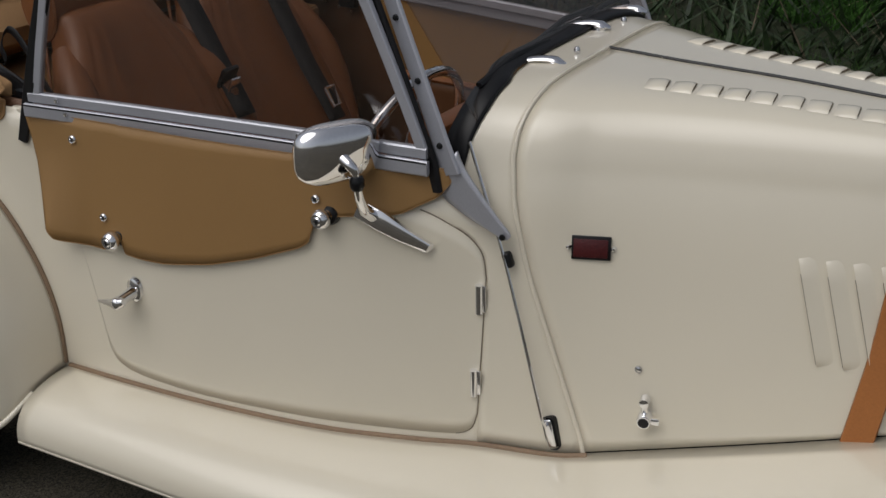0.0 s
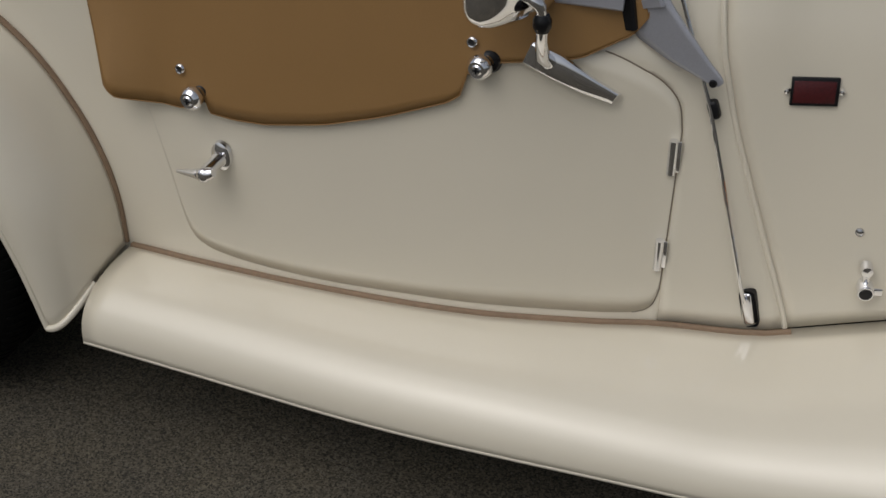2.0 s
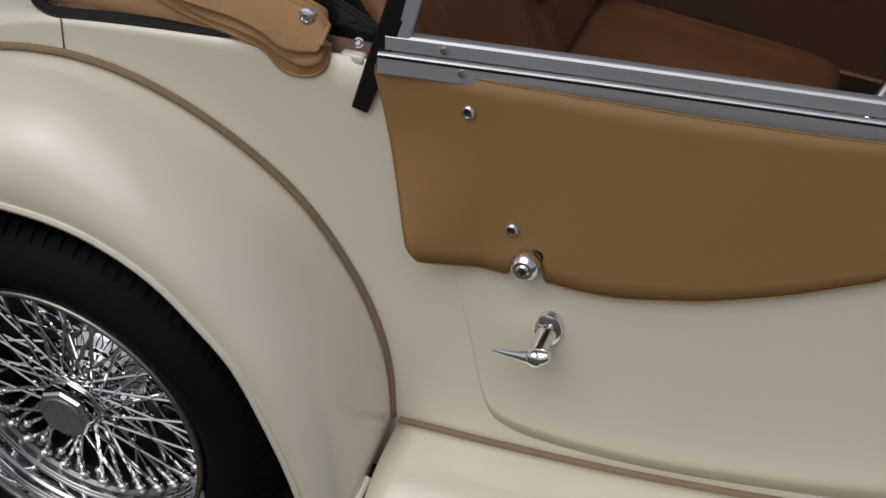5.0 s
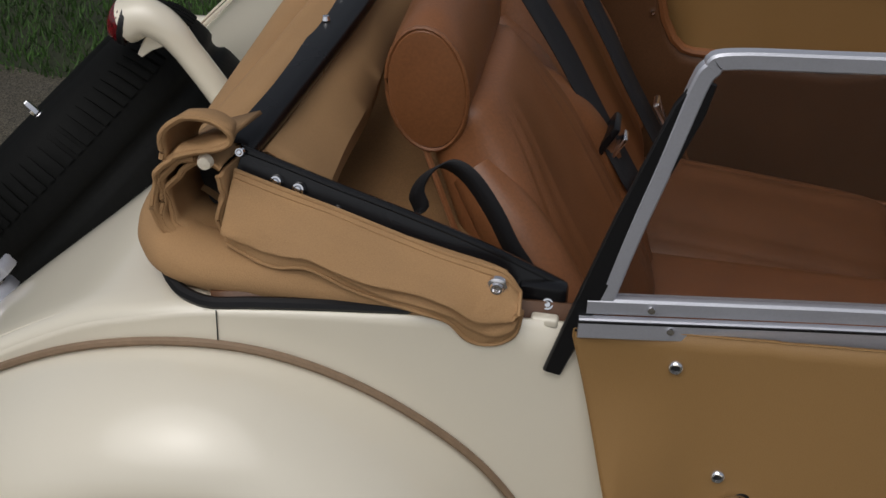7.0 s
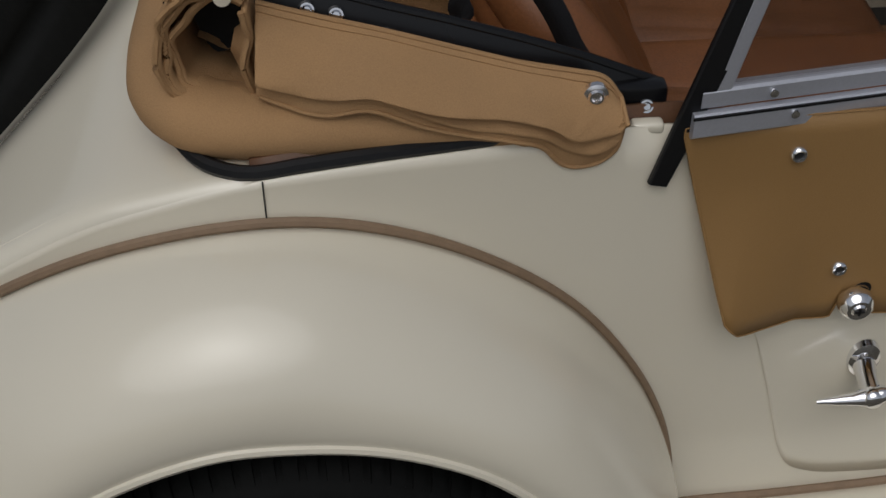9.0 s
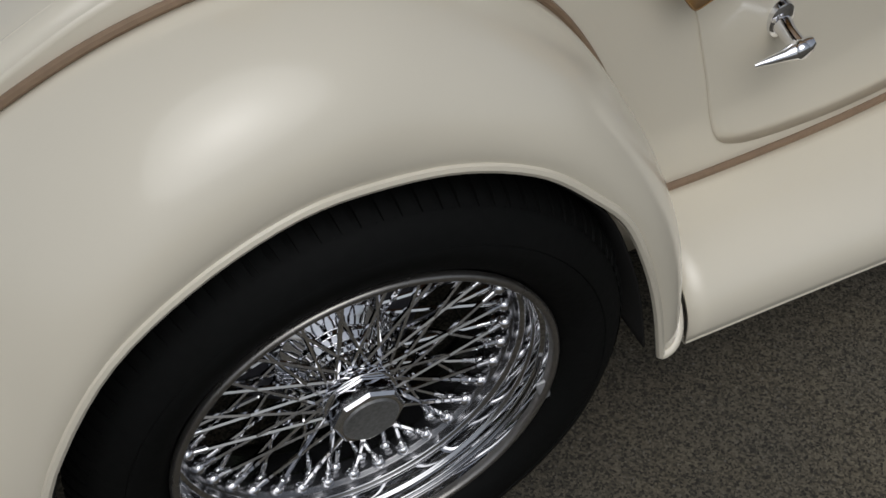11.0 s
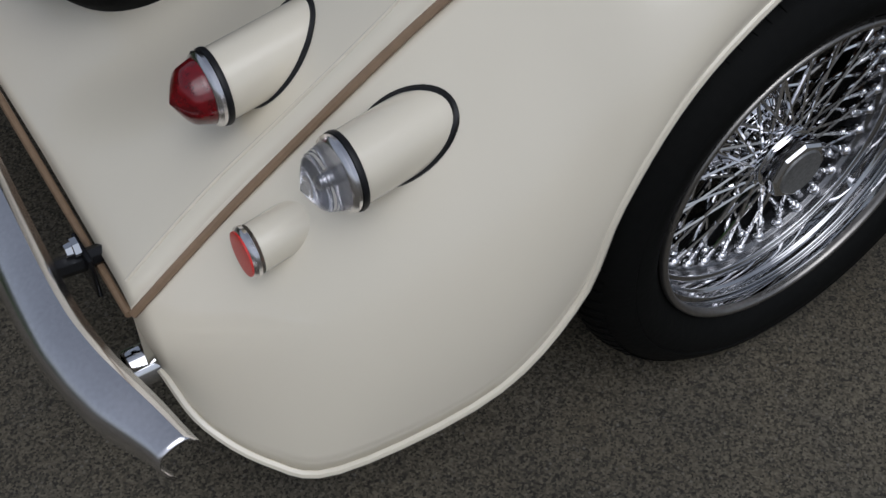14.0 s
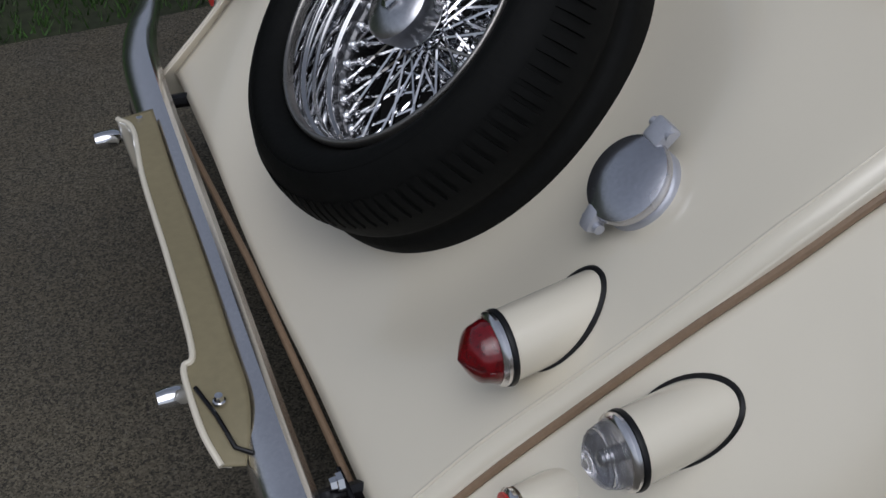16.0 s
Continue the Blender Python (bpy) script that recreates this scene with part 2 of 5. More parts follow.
BEAD_XZ = [(-.728, .279), (-.62, .375), (-.53, .465), (-.43, .564), (-.35, .627), (-.265, .687), (-.166, .734), (-.06, .759), (.035, .754),
           (.126, .720), (.211, .664), (.281, .596), (.339, .508), (.374, .429), (.391, .360), (.398, .289)]
BEAD_A = [(x, side_y(x, z), z) for x, z in BEAD_XZ]
LIP_C = [(-.722, .205, .225), (-.706, .150, .176), (-.664, .085, .150), (-.605, .036, .149), (-.445, -.014, .222), (-.346, -.022, .318), (-.305, -.022, .437), (-.242, -.020, .542),
         (-.160, -.016, .606), (-.070, -.010, .640), (.008, -.004, .640), (.088, -.001, .625), (.165, 0, .588), (.225, 0, .533),
         (.268, 0, .482), (.302, 0, .409), (.332, .003, .322), (.357, .006, .219)]
rear_z = smooth_table([q[0] for q in BEAD_A], [q[2] for q in BEAD_A])


def bead_z(x):
    return rear_z(x) if x < .398 else .285


# rear fender, right and left
def fender_rows(n=80, m=24):
    rows = []
    for i, (a, c) in enumerate(zip(spline(BEAD_A, n), spline(LIP_C, n))):
        w = max(0.0, (i / (n - 1) - .80) / .20) ** 1.5
        p1 = a + Vector((0, (c.y - a.y) * .62, 0)) + Vector((a.x, 0, a.z - HUB)).normalized() * .008
        fx, fz = .62 + .48 * w, .62 - .6 * w
        k = max(0.0, 1 - i / (n - 1) / .42)
        p1 = p1 + (a + (c - a) * .35 - p1) * min(1.0, k * 2.2) * .6
        p2 = c + Vector(((a.x - c.x) * fx, -.012 + .006 * w, (a.z - c.z) * fz))
        rows.append(bezier(a, p1, p2, c, m))
    return rows


FENDER = fender_rows()
for side in (0, 1):
    rows = mirror(FENDER) if side else FENDER
    fender = part("rear_fender", grid(rows), PAINT, car, thick=.004)
    part("wired_edge", tube([r[-1] for r in rows], .0055, 8), PAINT, fender, at=Matrix())
    part("rolled_foot", tube([Vector(q) for q in reversed(rows[-1][8:])], .0062, 10), PAINT, fender, at=Matrix())
    part("beading", tube([Vector(r[0]) + Vector((0, .002 * (2 * side - 1), .004)) for r in rows], .005, 8), BEAD, fender, "brown fender piping", at=Matrix())

# running boards
rb_lip = smooth_table([.39, .586, .83, .984, 1.13, 1.277, 1.6, 2.05], [.028, .033, .038, .046, .060, .076, .11, .15])


def sill_z(x):
    """The running board's inner edge, which climbs into the front wing."""
    return .285 + .008 * min(1.0, max(0.0, (x - .9) / .4)) + .19 * max(0.0, x - 1.40) ** 1.15 * 1.25


def board_rows(x0=.408, x1=2.05, n=50, m=16):
    rows = []
    for i in range(n):
        x = x0 + (x1 - x0) * i / (n - 1)
        a = Vector((x, side_y(x, sill_z(x)), sill_z(x)))
        c = Vector((x, rb_lip(x), .193 + .5 * (sill_z(x) - .285)))
        rows.append(bezier(a, a + Vector((0, (c.y - a.y) * .72, 0.004)), c + Vector((0, -.004, .062)), c, m))
    return rows


BOARD = board_rows()
for side in (0, 1):
    rows = mirror(BOARD) if side else BOARD
    board = part("running_board", grid(rows), PAINT, car, thick=.004)
    part("wired_edge", tube([r[-1] for r in rows], .005, 8), PAINT, board, at=Matrix())
    part("beading", tube([Vector(r[0]) + Vector((0, (.003 + .006 * max(0.0, Vector(r[0]).x - 1.1) / .3) * (2 * side - 1), .0035)) for r in rows if Vector(r[0]).x < 1.46], .006, 8), BEAD, board, "brown piping along the sill", at=Matrix())

# body side behind and below the doors
rail_z = smooth_table([-.73, -.55, -.35, -.2, -.1, 0, .2, .36, .40, .47, .7, 1.0, 1.15, 1.25, 1.30], [.290, .455, .648, .748, .787, .806, .806, .797, .77, .60, .575, .66, .745, .70, .66])


def side_rows(x0, x1, n, m, z0=.2, top=None):
    rows = []
    for i in range(n):
        x = x0 + (x1 - x0) * i / (n - 1)
        t = top or rail_z(x)
        lo = min(z0, bead_z(x) - .05) if x > .3 else bead_z(x) - .08
        rows.append([(x, side_y(x, lo + (t - lo) * j / (m - 1)), lo + (t - lo) * j / (m - 1)) for j in range(m)])
    return rows


SIDE = side_rows(-.728, 1.265, 110, 14)
for side in (0, 1):
    part("body_side", grid(mirror(SIDE) if side else SIDE), PAINT, car, thick=.004)

# sloping tail panel
def tail_rows(n=40, m=30):
    rows = []
    for i in range(n):
        x = -.728 + (-.018 + .728) * i / (n - 1)
        z = rail_z(x)
        y0 = side_y(x, z)
        row = []
        for j in range(m):
            u = j / (m - 1)
            e = min(u, 1 - u) * (2 * YC - 2 * y0)
            y = y0 + u * 2 * (YC - y0)
            d = math.hypot((x + .44) * 1.414, y - YC)
            k = min(1.0, max(0.0, (.50 - d) / .22))
            row.append((x + .028 * u * (1 - i / (n - 1)), y, z + .009 * min(1, e / .024) * min(1, (n - 1 - i) / 14) - .058 * k * k * (3 - 2 * k)))
        rows.append(row)
    return rows


# the panel is open where the spare wheel sinks into the tail
SPARE_AT, SPARE_AXIS = Vector((-.505, .766, .637)), Vector((.707, 0, -.707))
tail_bm = grid(tail_rows(80, 60))
sunk = []
for f in tail_bm.faces:
    v = f.calc_center_median() - SPARE_AT
    if (v - SPARE_AXIS * v.dot(SPARE_AXIS)).length < .235:
        sunk.append(f)
bmesh.ops.delete(tail_bm, geom=sunk, context="FACES")
part("tail_panel", tail_bm, PAINT, car, thick=.004)

# cowl and bonnet

EXPO = 5.5
LOUV_J = 6 + 33
top_z = smooth_table([1.2, 1.284, 1.42, 1.62, 1.78, 2.1], [.905, .903, .897, .891, .882, .865])


def edge_x(z):
    """The leaning seam between the scuttle and the bonnet."""
    return table(z, [.31, .42, .53, .63, .665, .71, .74, .80, .844, .878, .90, 1.0], [1.436, 1.393, 1.350, 1.316, 1.306, 1.293, 1.287, 1.277, 1.276, 1.279, 1.281, 1.279])


def hood_y(x, z):
    """The bonnet's near flank at a place along the car and a height."""
    r = max(0.0, min(1.0, (z - .45) / (top_z(x) - .45)))
    return YC - (YC - side_y(x, min(z, .78))) * (1 - r ** EXPO) ** (1 / EXPO)


def hood_row(v, back=None, m=36, grow=0.0):
    """A section of the scuttle and bonnet: v runs from the seam to the nose; back(z): another start."""
    row = []
    zc = .45
    for j in range(-6, 2 * m + 1):
        th = math.pi * max(j, 0) / (2 * m)
        z = None
        x = 1.4
        for _ in range(4):
            zt = top_z(x) + grow
            z = zc + (zc - sill_z(x) - .006) * j / 6 if j < 0 else None
            zz = z if z is not None else zc + (zt - zc) * abs(math.sin(th)) ** (2 / EXPO)
            x = (edge_x(zz) + (2.06 - edge_x(zz)) * v) if back is None else (back(zz) + (edge_x(zz) - back(zz)) * v)
        ys = side_y(x, min(zz, .78)) - grow
        c = math.cos(th)
        y = ys if z is not None else YC - (YC - ys) * math.copysign(abs(c) ** (2 / EXPO), c)
        row.append((x, y, zz))
    return row + [(q[0], 2 * YC - q[1], q[2]) for q in reversed(row[:6])]


def scuttle_back(z):
    return table(z, [.3, .60, .635, .662, .686, .705, .735, .78, .826, .872, .899, .905, .907, 1], [1.257, 1.257, 1.253, 1.236, 1.203, 1.172, 1.182, 1.201, 1.206, 1.216, 1.217, 1.205, 1.200, 1.197])


part("scuttle", grid([hood_row(i / 10, scuttle_back, grow=.002) for i in range(11)]), PAINT, car, thick=.004)
bonnet_rows = [hood_row(.004 + .996 * i / 34) for i in range(35)]
bonnet = part("bonnet", grid(bonnet_rows), PAINT, car, "cream bonnet with rows of pressed louvres", thick=.004)
# the rounded rib along the seam
part("seam_rib", tube([Vector(q) for q in hood_row(0.0, grow=.0005)], .0045, 8), PAINT, bonnet, at=Matrix())
# plain panel that closes the nose
nose = bmesh.new()
nose.faces.new([nose.verts.new(q) for q in bonnet_rows[-1]])
part("nose_panel", nose, PAINT, bonnet, thick=.004, at=Matrix())

# ---- wheels ----
def flip_y(pts, side):
    return [Vector((q.x, 2 * YC - q.y, q.z)) if side else Vector(q) for q in map(Vector, pts)]


def turn_to(p0, p1):
    """The pose that lays a unit z stick from p0 to p1."""
    d = Vector(p1) - Vector(p0)
    return Matrix.Translation(p0) @ d.to_track_quat("Z", "Y").to_matrix().to_4x4() @ Matrix.Diagonal((1, 1, d.length, 1))


def stick(r, n=6):
    return tube([(0, 0, 0), (0, 0, 1)], r, n, up=(0, 1, 0))


def tread_blocks():
    """Rows of short moulded blocks round the tyre's two shoulders."""
    bm = bmesh.new()
    n = 96
    for i in range(n):
        a = 2 * math.pi * i / n
        wide = .0225 + .003 * math.sin(i * 2.4)
        for prof, sk in ((((.004, .2865), (.015, .2935), (.029, .2985), (.040, .3002)), .016),):
            rows = []
            for j, (y, r) in enumerate(prof):
                b = a + sk * j / 3
                rows.append([((r + dr) * math.cos(b + da), y, (r + dr) * math.sin(b + da)) for da, dr in ((-wide, -.004), (-wide + .002, .0018), (wide - .002, .0018), (wide, -.004))])
            grid(rows, bm=bm)
    return bm


SPOKE = mesh_of("spoke", stick(.0028), CHROME)
NIPPLE = mesh_of("nipple", lathe([(0, -.020), (.0034, -.0195), (.0036, -.006), (.0050, -.0055), (.0072, -.002), (.0078, .001), (.0072, .004), (.0050, .007), (.0042, .008), (.0042, .016), (0, .0165)], 12, axis="Z"), CHROME, 50)
TYRE = mesh_of("tyre", lathe(
    [(.2085, .016), (.2092, .008), (.213, .003), (.219, -.004), (.228, -.011), (.24, -.015), (.256, -.0155), (.2575, -.0142), (.259, -.0155), (.270, -.0115),
     (.280, -.003), (.2865, .004), (.2915, .015), (.2962, .029), (.2988, .045), (.2995, .060), (.2975, .067), (.2915, .0705), (.2885, .075), (.2885, .081), (.2915, .0855), (.2975, .089),
     (.2995, .096), (.2988, .111), (.2962, .127), (.2915, .141), (.2865, .152), (.272, .170), (.252, .176), (.232, .172), (.214, .156), (.2075, .14)], 120), RUBBER, 50)
TREAD = mesh_of("tread", tread_blocks(), RUBBER)


def stepped(steps, fillet=.0012):
    """A turned profile with small rounded corners, so that its flats stay true."""
    out = [steps[0]]
    for p, q, r in zip(steps, steps[1:], steps[2:]):
        v, a, b = Vector(q), Vector(p), Vector(r)
        da, db = (a - v), (b - v)
        k = min(fillet, da.length * .45, db.length * .45)
        s0, s1 = v + da.normalized() * k, v + db.normalized() * k
        for t in (0, .35, .65, 1):
            w = s0 * (1 - t) ** 2 + v * 2 * t * (1 - t) + s1 * t * t
            out.append((w.x, w.y))
    return out + [steps[-1]]


RIM = mesh_of("rim", lathe(stepped(
    [(.2065, .022), (.2100, .010), (.2105, .001), (.2080, -.0035), (.2050, -.0030), (.2035, .002), (.2030, .014), (.2052, .0165), (.2052, .0185), (.2000, .0205), (.1990, .030), (.1972, .032), (.1962, .0335),
     (.1957, .046), (.1975, .048), (.1975, .050), (.1925, .0525), (.1922, .055)]), 120), RIMCHROME, 25)
FLANGE = mesh_of("rim_flange", lathe([(.2110, .003), (.2112, -.001), (.2098, -.0042), (.2075, -.0054), (.2045, -.0050), (.2025, -.0034), (.2018, .001), (.2018, .005)], 120), mat("satin_rim_flange", (0.30, 0.285, 0.265), 0.28, metal=0.9, vary=0.12, grain=150, rough_vary=.08), 60)
# Barrel colour is darkened to hold the shade behind the spokes.
BARREL = mesh_of("rim_barrel", lathe(stepped([(.1925, .0545), (.1915, .062), (.1870, .0665), (.1860, .088), (.189, .092), (.190, .122), (.2, .135), (.2085, .147)]), 96), mat("darkened_rim_barrel", (0.19, 0.19, 0.195), 0.20, metal=0.9, vary=0.2), 25)
HUBM = mesh_of("hub", lathe(stepped([(0, .030), (.030, .030), (.041, .034), (.041, .042), (.034, .050), (.034, .060), (.037, .066), (.037, .070), (.043, .074), (.043, .080), (.051, .086), (.051, .092), (.060, .098), (.068, .104), (.068, .112), (.072, .114), (.072, .126),
                            (.060, .130), (.060, .15)]), 48), CHROME, 25)
DRUM = mesh_of("brake_drum", lathe([(0, .135), (.10, .135), (.115, .14), (.118, .15), (.118, .2), (0, .2)], 48), mat("cast_iron_drum", (0.10, 0.10, 0.11), 0.45, metal=0.7, vary=0.2))
NUT = mesh_of("hub_nut", lathe([(0, -.012), (.0325, -.012), (.0365, -.0108), (.0395, -.0075), (.0410, -.002), (.0412, .008), (.0395, .0115), (.0350, .0135), (.0335, .018), (.0335, .036)], 8), CHROME, 20)
NUTFACE = mesh_of("hub_nut_face", lathe([(0, -.0142), (.029, -.0142), (.031, -.012)], 32), mat("dulled_chrome", (0.22, 0.22, 0.215), 0.42, metal=0.6, vary=0.3, grain=250, bump=0.3))
VALVE = mesh_of("balance_weight", box((.034, .006, .014), bevel=.003), mat("lead_weight", (0.45, 0.45, 0.46), 0.5, metal=0.6, vary=0.15))


# Near-black disc added behind the spare's spokes, in place of the recess's shade.
RECESS_SHADE = mesh_of("recess_shade_disc", lathe([(0, .135), (.178, .135), (.20, .128)], 48), DARK)
CLAMP = mesh_of("clamp_plate", lathe([(0, -.006), (.020, -.006), (.046, -.003), (.052, .002), (.053, .010), (.046, .030)], 48), mat("satin_clamp_plate", (0.62, 0.62, 0.64), 0.28, metal=1.0, vary=0.12, grain=180, bump=0.1))
CLAMPNUT = mesh_of("clamp_nut", lathe([(0, -.034), (.006, -.033), (.0075, -.028), (.0075, -.012), (.015, -.010), (.017, -.004)], 6), CHROME, 20)


def build_wheel(label, pose_, weight=True):
    """A wire wheel with its outer lip in the plane y = 0 and its axis along y."""
    w = new("wheel", HUBM)
    w.parent = car
    w.matrix_parent_inverse = CAR_BASE.inverted()
    w.matrix_basis = pose_
    w["label"] = label
    for nm, me in (("tyre", TYRE), ("tread", TREAD), ("rim", RIM), ("rim_flange", FLANGE), ("rim_barrel", BARREL), ("brake_drum", DRUM), ("hub_nut", NUT), ("hub_nut_face", NUTFACE)) if weight is not None else (("tyre", TYRE), ("tread", TREAD), ("rim", RIM), ("rim_flange", FLANGE), ("rim_barrel", BARREL), ("recess_shade_disc", RECESS_SHADE), ("clamp_plate", CLAMP), ("clamp_nut", CLAMPNUT)):
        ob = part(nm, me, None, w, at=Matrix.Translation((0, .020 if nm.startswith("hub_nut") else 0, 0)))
        if nm == "tread":
            ob["kind"] = "stuff"
    if weight:
        part("balance_weight", VALVE, None, w, at=Matrix.Translation((.199, .001, -.052)) @ Matrix.Rotation(radians(75), 4, "Y"))
    n = 36
    for i in range(n):
        a = 2 * math.pi * i / n
        # outer row: from the nipples near the lip to the hub's outer flange, crossing in pairs
        for k, (r, y, hr, hy, sw) in enumerate(((.1805, .066, .036, .046, .62), (.1800, .082, .064, .108, -.42))):
            b = a + k * math.pi / n
            s = sw if i % 2 else -sw
            p1 = Vector((r * math.cos(b), y, r * math.sin(b)))
            p0 = Vector((hr * math.cos(b + s), hy, hr * math.sin(b + s)))
            part("spoke", SPOKE, None, w, at=turn_to(p0, p1))
            d = (p1 - p0).normalized()
            part("nipple", NIPPLE, None, w, at=Matrix.Translation(p1) @ d.to_track_quat("Z", "Y").to_matrix().to_4x4() @ Matrix.Scale(1.08, 4))
    return w


build_wheel("chrome wire wheel with black tyre", Matrix.Translation((0, 0, HUB)))
SLOPE = math.atan2(.32, .315)
spare_pose = Matrix.Translation(SPARE_AT) @ Matrix.Rotation(radians(-45), 4, "Y") @ Matrix.Rotation(radians(-90), 4, "X") @ Matrix.Rotation(radians(14), 4, "Y") @ Matrix.Diagonal((.935, 1.31, .935, 1))
build_wheel("spare wire wheel laid in the tail", spare_pose, None)
build_wheel("chrome wire wheel with black tyre", Matrix.Translation((0, 2 * YC, HUB)) @ Matrix.Rotation(math.pi, 4, "Z"), False)

# near-black arch liners, added to stop light leaks and bright rim reflections, and underfloor
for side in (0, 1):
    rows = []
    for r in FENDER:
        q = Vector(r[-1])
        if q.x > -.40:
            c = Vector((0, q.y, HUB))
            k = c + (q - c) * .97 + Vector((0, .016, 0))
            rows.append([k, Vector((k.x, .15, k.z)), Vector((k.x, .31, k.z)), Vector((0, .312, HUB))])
    part("wheel_well", grid([flip_y(r, side) for r in rows]), DARK, car, "dark liner closing the wheel arch", thick=.003)
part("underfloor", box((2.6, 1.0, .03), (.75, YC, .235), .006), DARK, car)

# ---- lamps on the tail ----
from mathutils.bvhtree import BVHTree


def tree_of(rows):
    bm = grid(rows)
    t = BVHTree.FromBMesh(bm)
    bm.free()
    return t


TAIL_ROWS = tail_rows()
TAIL_TREE, FENDER_TREE = tree_of(TAIL_ROWS), tree_of(FENDER)
RED = mat("red_lens", (0.18, 0.0025, 0.007), 0.10, coat=0.5, vary=0.45, grain=120, blotch=45, bump=0.15)
RED.node_tree.nodes["Principled BSDF"].inputs["Transmission Weight"].default_value = 0.3
CLEAR = bpy.data.materials.new("clear_ribbed_glass")
CLEAR.use_nodes = True
b_ = CLEAR.node_tree.nodes["Principled BSDF"]
b_.inputs["Base Color"].default_value, b_.inputs["Roughness"].default_value = (0.90, 0.90, 0.92, 1), 0.06
b_.inputs["Transmission Weight"].default_value, b_.inputs["IOR"].default_value = 0.92, 1.3
SILVER = mat("silvered_reflector", (0.34, 0.34, 0.36), 0.22, metal=1.0)


BEZEL = mat("bright_bezel_chrome", (0.92, 0.90, 0.91), 0.20, metal=1.0, vary=0.05)


def pod(name, label, centre, r, length, tree, lens, kind, gasket, side=0, lean_y=.10, lean_z=.08):
    """A cream lamp pod along the car with a bezel and a lens at its rear end."""
    cy = 2 * YC - centre[1] if side else centre[1]
    x0, cz = centre[0] + .015 * side, centre[2]
    n = 40
    front = []
    for i in range(n):
        a = 2 * math.pi * i / n
        y, z = centre[1] + r * math.cos(a), cz + r * math.sin(a)
        way = Vector((1, lean_y, lean_z))
        hit = tree.ray_cast(Vector((x0, y, z)) - way * .12, way.normalized())
        x = hit[0].x if hit[0] is not None else x0 + length
        k = min(max(x - x0, .003), length)
        front.append((Vector((x0, y, z)), way * k))
    fix = (lambda v: Vector((v.x, 2 * YC - v.y, v.z))) if side else (lambda v: v)
    rows = []
    for q, run in front:
        rows.append([fix(q + run * (u * (1 + .006 / run.length))) for u in (0, .25, .5, .75, 1)])
    front = [q + run for q, run in front]
    p = part(name, grid(rows, close_u=True), PAINT, car, label)
    if gasket:
        bm = tube([fix(q + Vector((-.001, 0, 0))) for q in front] + [fix(front[0])], .0036, 6, cap=False)
        part("gasket", bm, BLACK, p, at=Matrix())
    here = Matrix.Translation((x0, cy, cz))
    if kind == "cone":
        part("rubber_ring", lathe([(r - .004, .004), (r + .0022, .003), (r + .0028, 0), (r + .0022, -.003), (r - .004, -.004)], 40, axis="X"), BLACK, p, at=here)
    part("bezel", lathe([(r - .003, -.003), (r + .001, -.004), (r + .0015, -.008), (r - .0005, -.011), (r - .003, -.0125), (r - .006, -.011)], 40, axis="X"), BEZEL, p, "chrome bezel", at=here)
    if kind == "cone":
        prof = [(r - .0045, -.010)]
        steps = 9
        for i in range(steps + 1):
            u = i / steps
            rr = (r - .004) * ((1 - .14 * u / .45) if u < .45 else (.86 * (1 - ((u - .45) / .55) ** 1.45)))
            h = -.014 - .034 * u
            prof.append((max(rr, .0005), h))
            if lens is CLEAR and 0 < i < steps:
                prof.append((max(rr - .0014, .0005), h - .0006))
        part("lens", lathe(prof, 36, axis="X"), lens, p, "red conical lens" if lens is RED else "clear ribbed conical lens", at=here)
        part("reflector", lathe([(0, -.002), (r * .5, -.003), (r - .006, -.011)], 30, axis="X"), SILVER, p, at=here)
        part("bulb", lathe([(0, -.028), (.006, -.025), (.008, -.018), (.006, -.010), (.007, -.003)], 16, axis="X"), SILVER, p, at=here)
    else:
        part("lens", lathe([(0, -.0150), (r * .6, -.0147), (r - .002, -.0138), (r - .002, -.009)], 36, axis="X"), lens, p, "flat red reflector", at=here)
    return p


FLATRED = mat("red_reflector_plastic", (0.68, 0.022, 0.018), 0.35, coat=0.15, vary=0.12, grain=900, bump=0.4)
for side in (0, 1):
    pod("tail_lamp", "cream lamp pod with red lens", (-.582, .284, .498), .0385, .30, TAIL_TREE, RED, "cone", True, side)
    pod("indicator_lamp", "cream lamp pod with clear lens", (-.528, .118, .489), .0385, .30, FENDER_TREE, CLEAR, "cone", True, side)
    pod("rear_reflector", "cream pod with round red reflector", (-.612, .166, .386), .0265, .30, FENDER_TREE, FLATRED, "flat", False, side)

# ---- fuel filler cap ----
CAPM = mat("polished_aluminium_cap", (0.60, 0.60, 0.64), 0.22, metal=0.95, vary=0.08, grain=300, bump=0.04, rough_vary=0.1)
cap_pose = Matrix.Translation((-.398, .343, .608)) @ Matrix.Rotation(-SLOPE, 4, "Y") @ Matrix.Scale(.95, 4)
cap = part("fuel_cap", lathe([(.044, -.02), (.047, .014), (.053, .017), (.054, .022), (.052, .027), (.046, .030), (.030, .034), (.012, .036), (0, .0362)], 48, axis="Z"), CAPM, car, "brushed aluminium flip fuel cap", at=None)
cap.matrix_basis = cap_pose
part("neck", lathe([(.051, -.01), (.051, .004), (.048, .008), (.046, .009)], 48, axis="Z"), ALU, cap, at=Matrix())
part("hinge", box((.030, .030, .020), (.060, .010, .022), .004), ALU, cap, at=Matrix())
part("hinge_pin", tube([(.064, -.009, .026), (.064, .029, .026)], .006, 10), ALU, cap, at=Matrix())
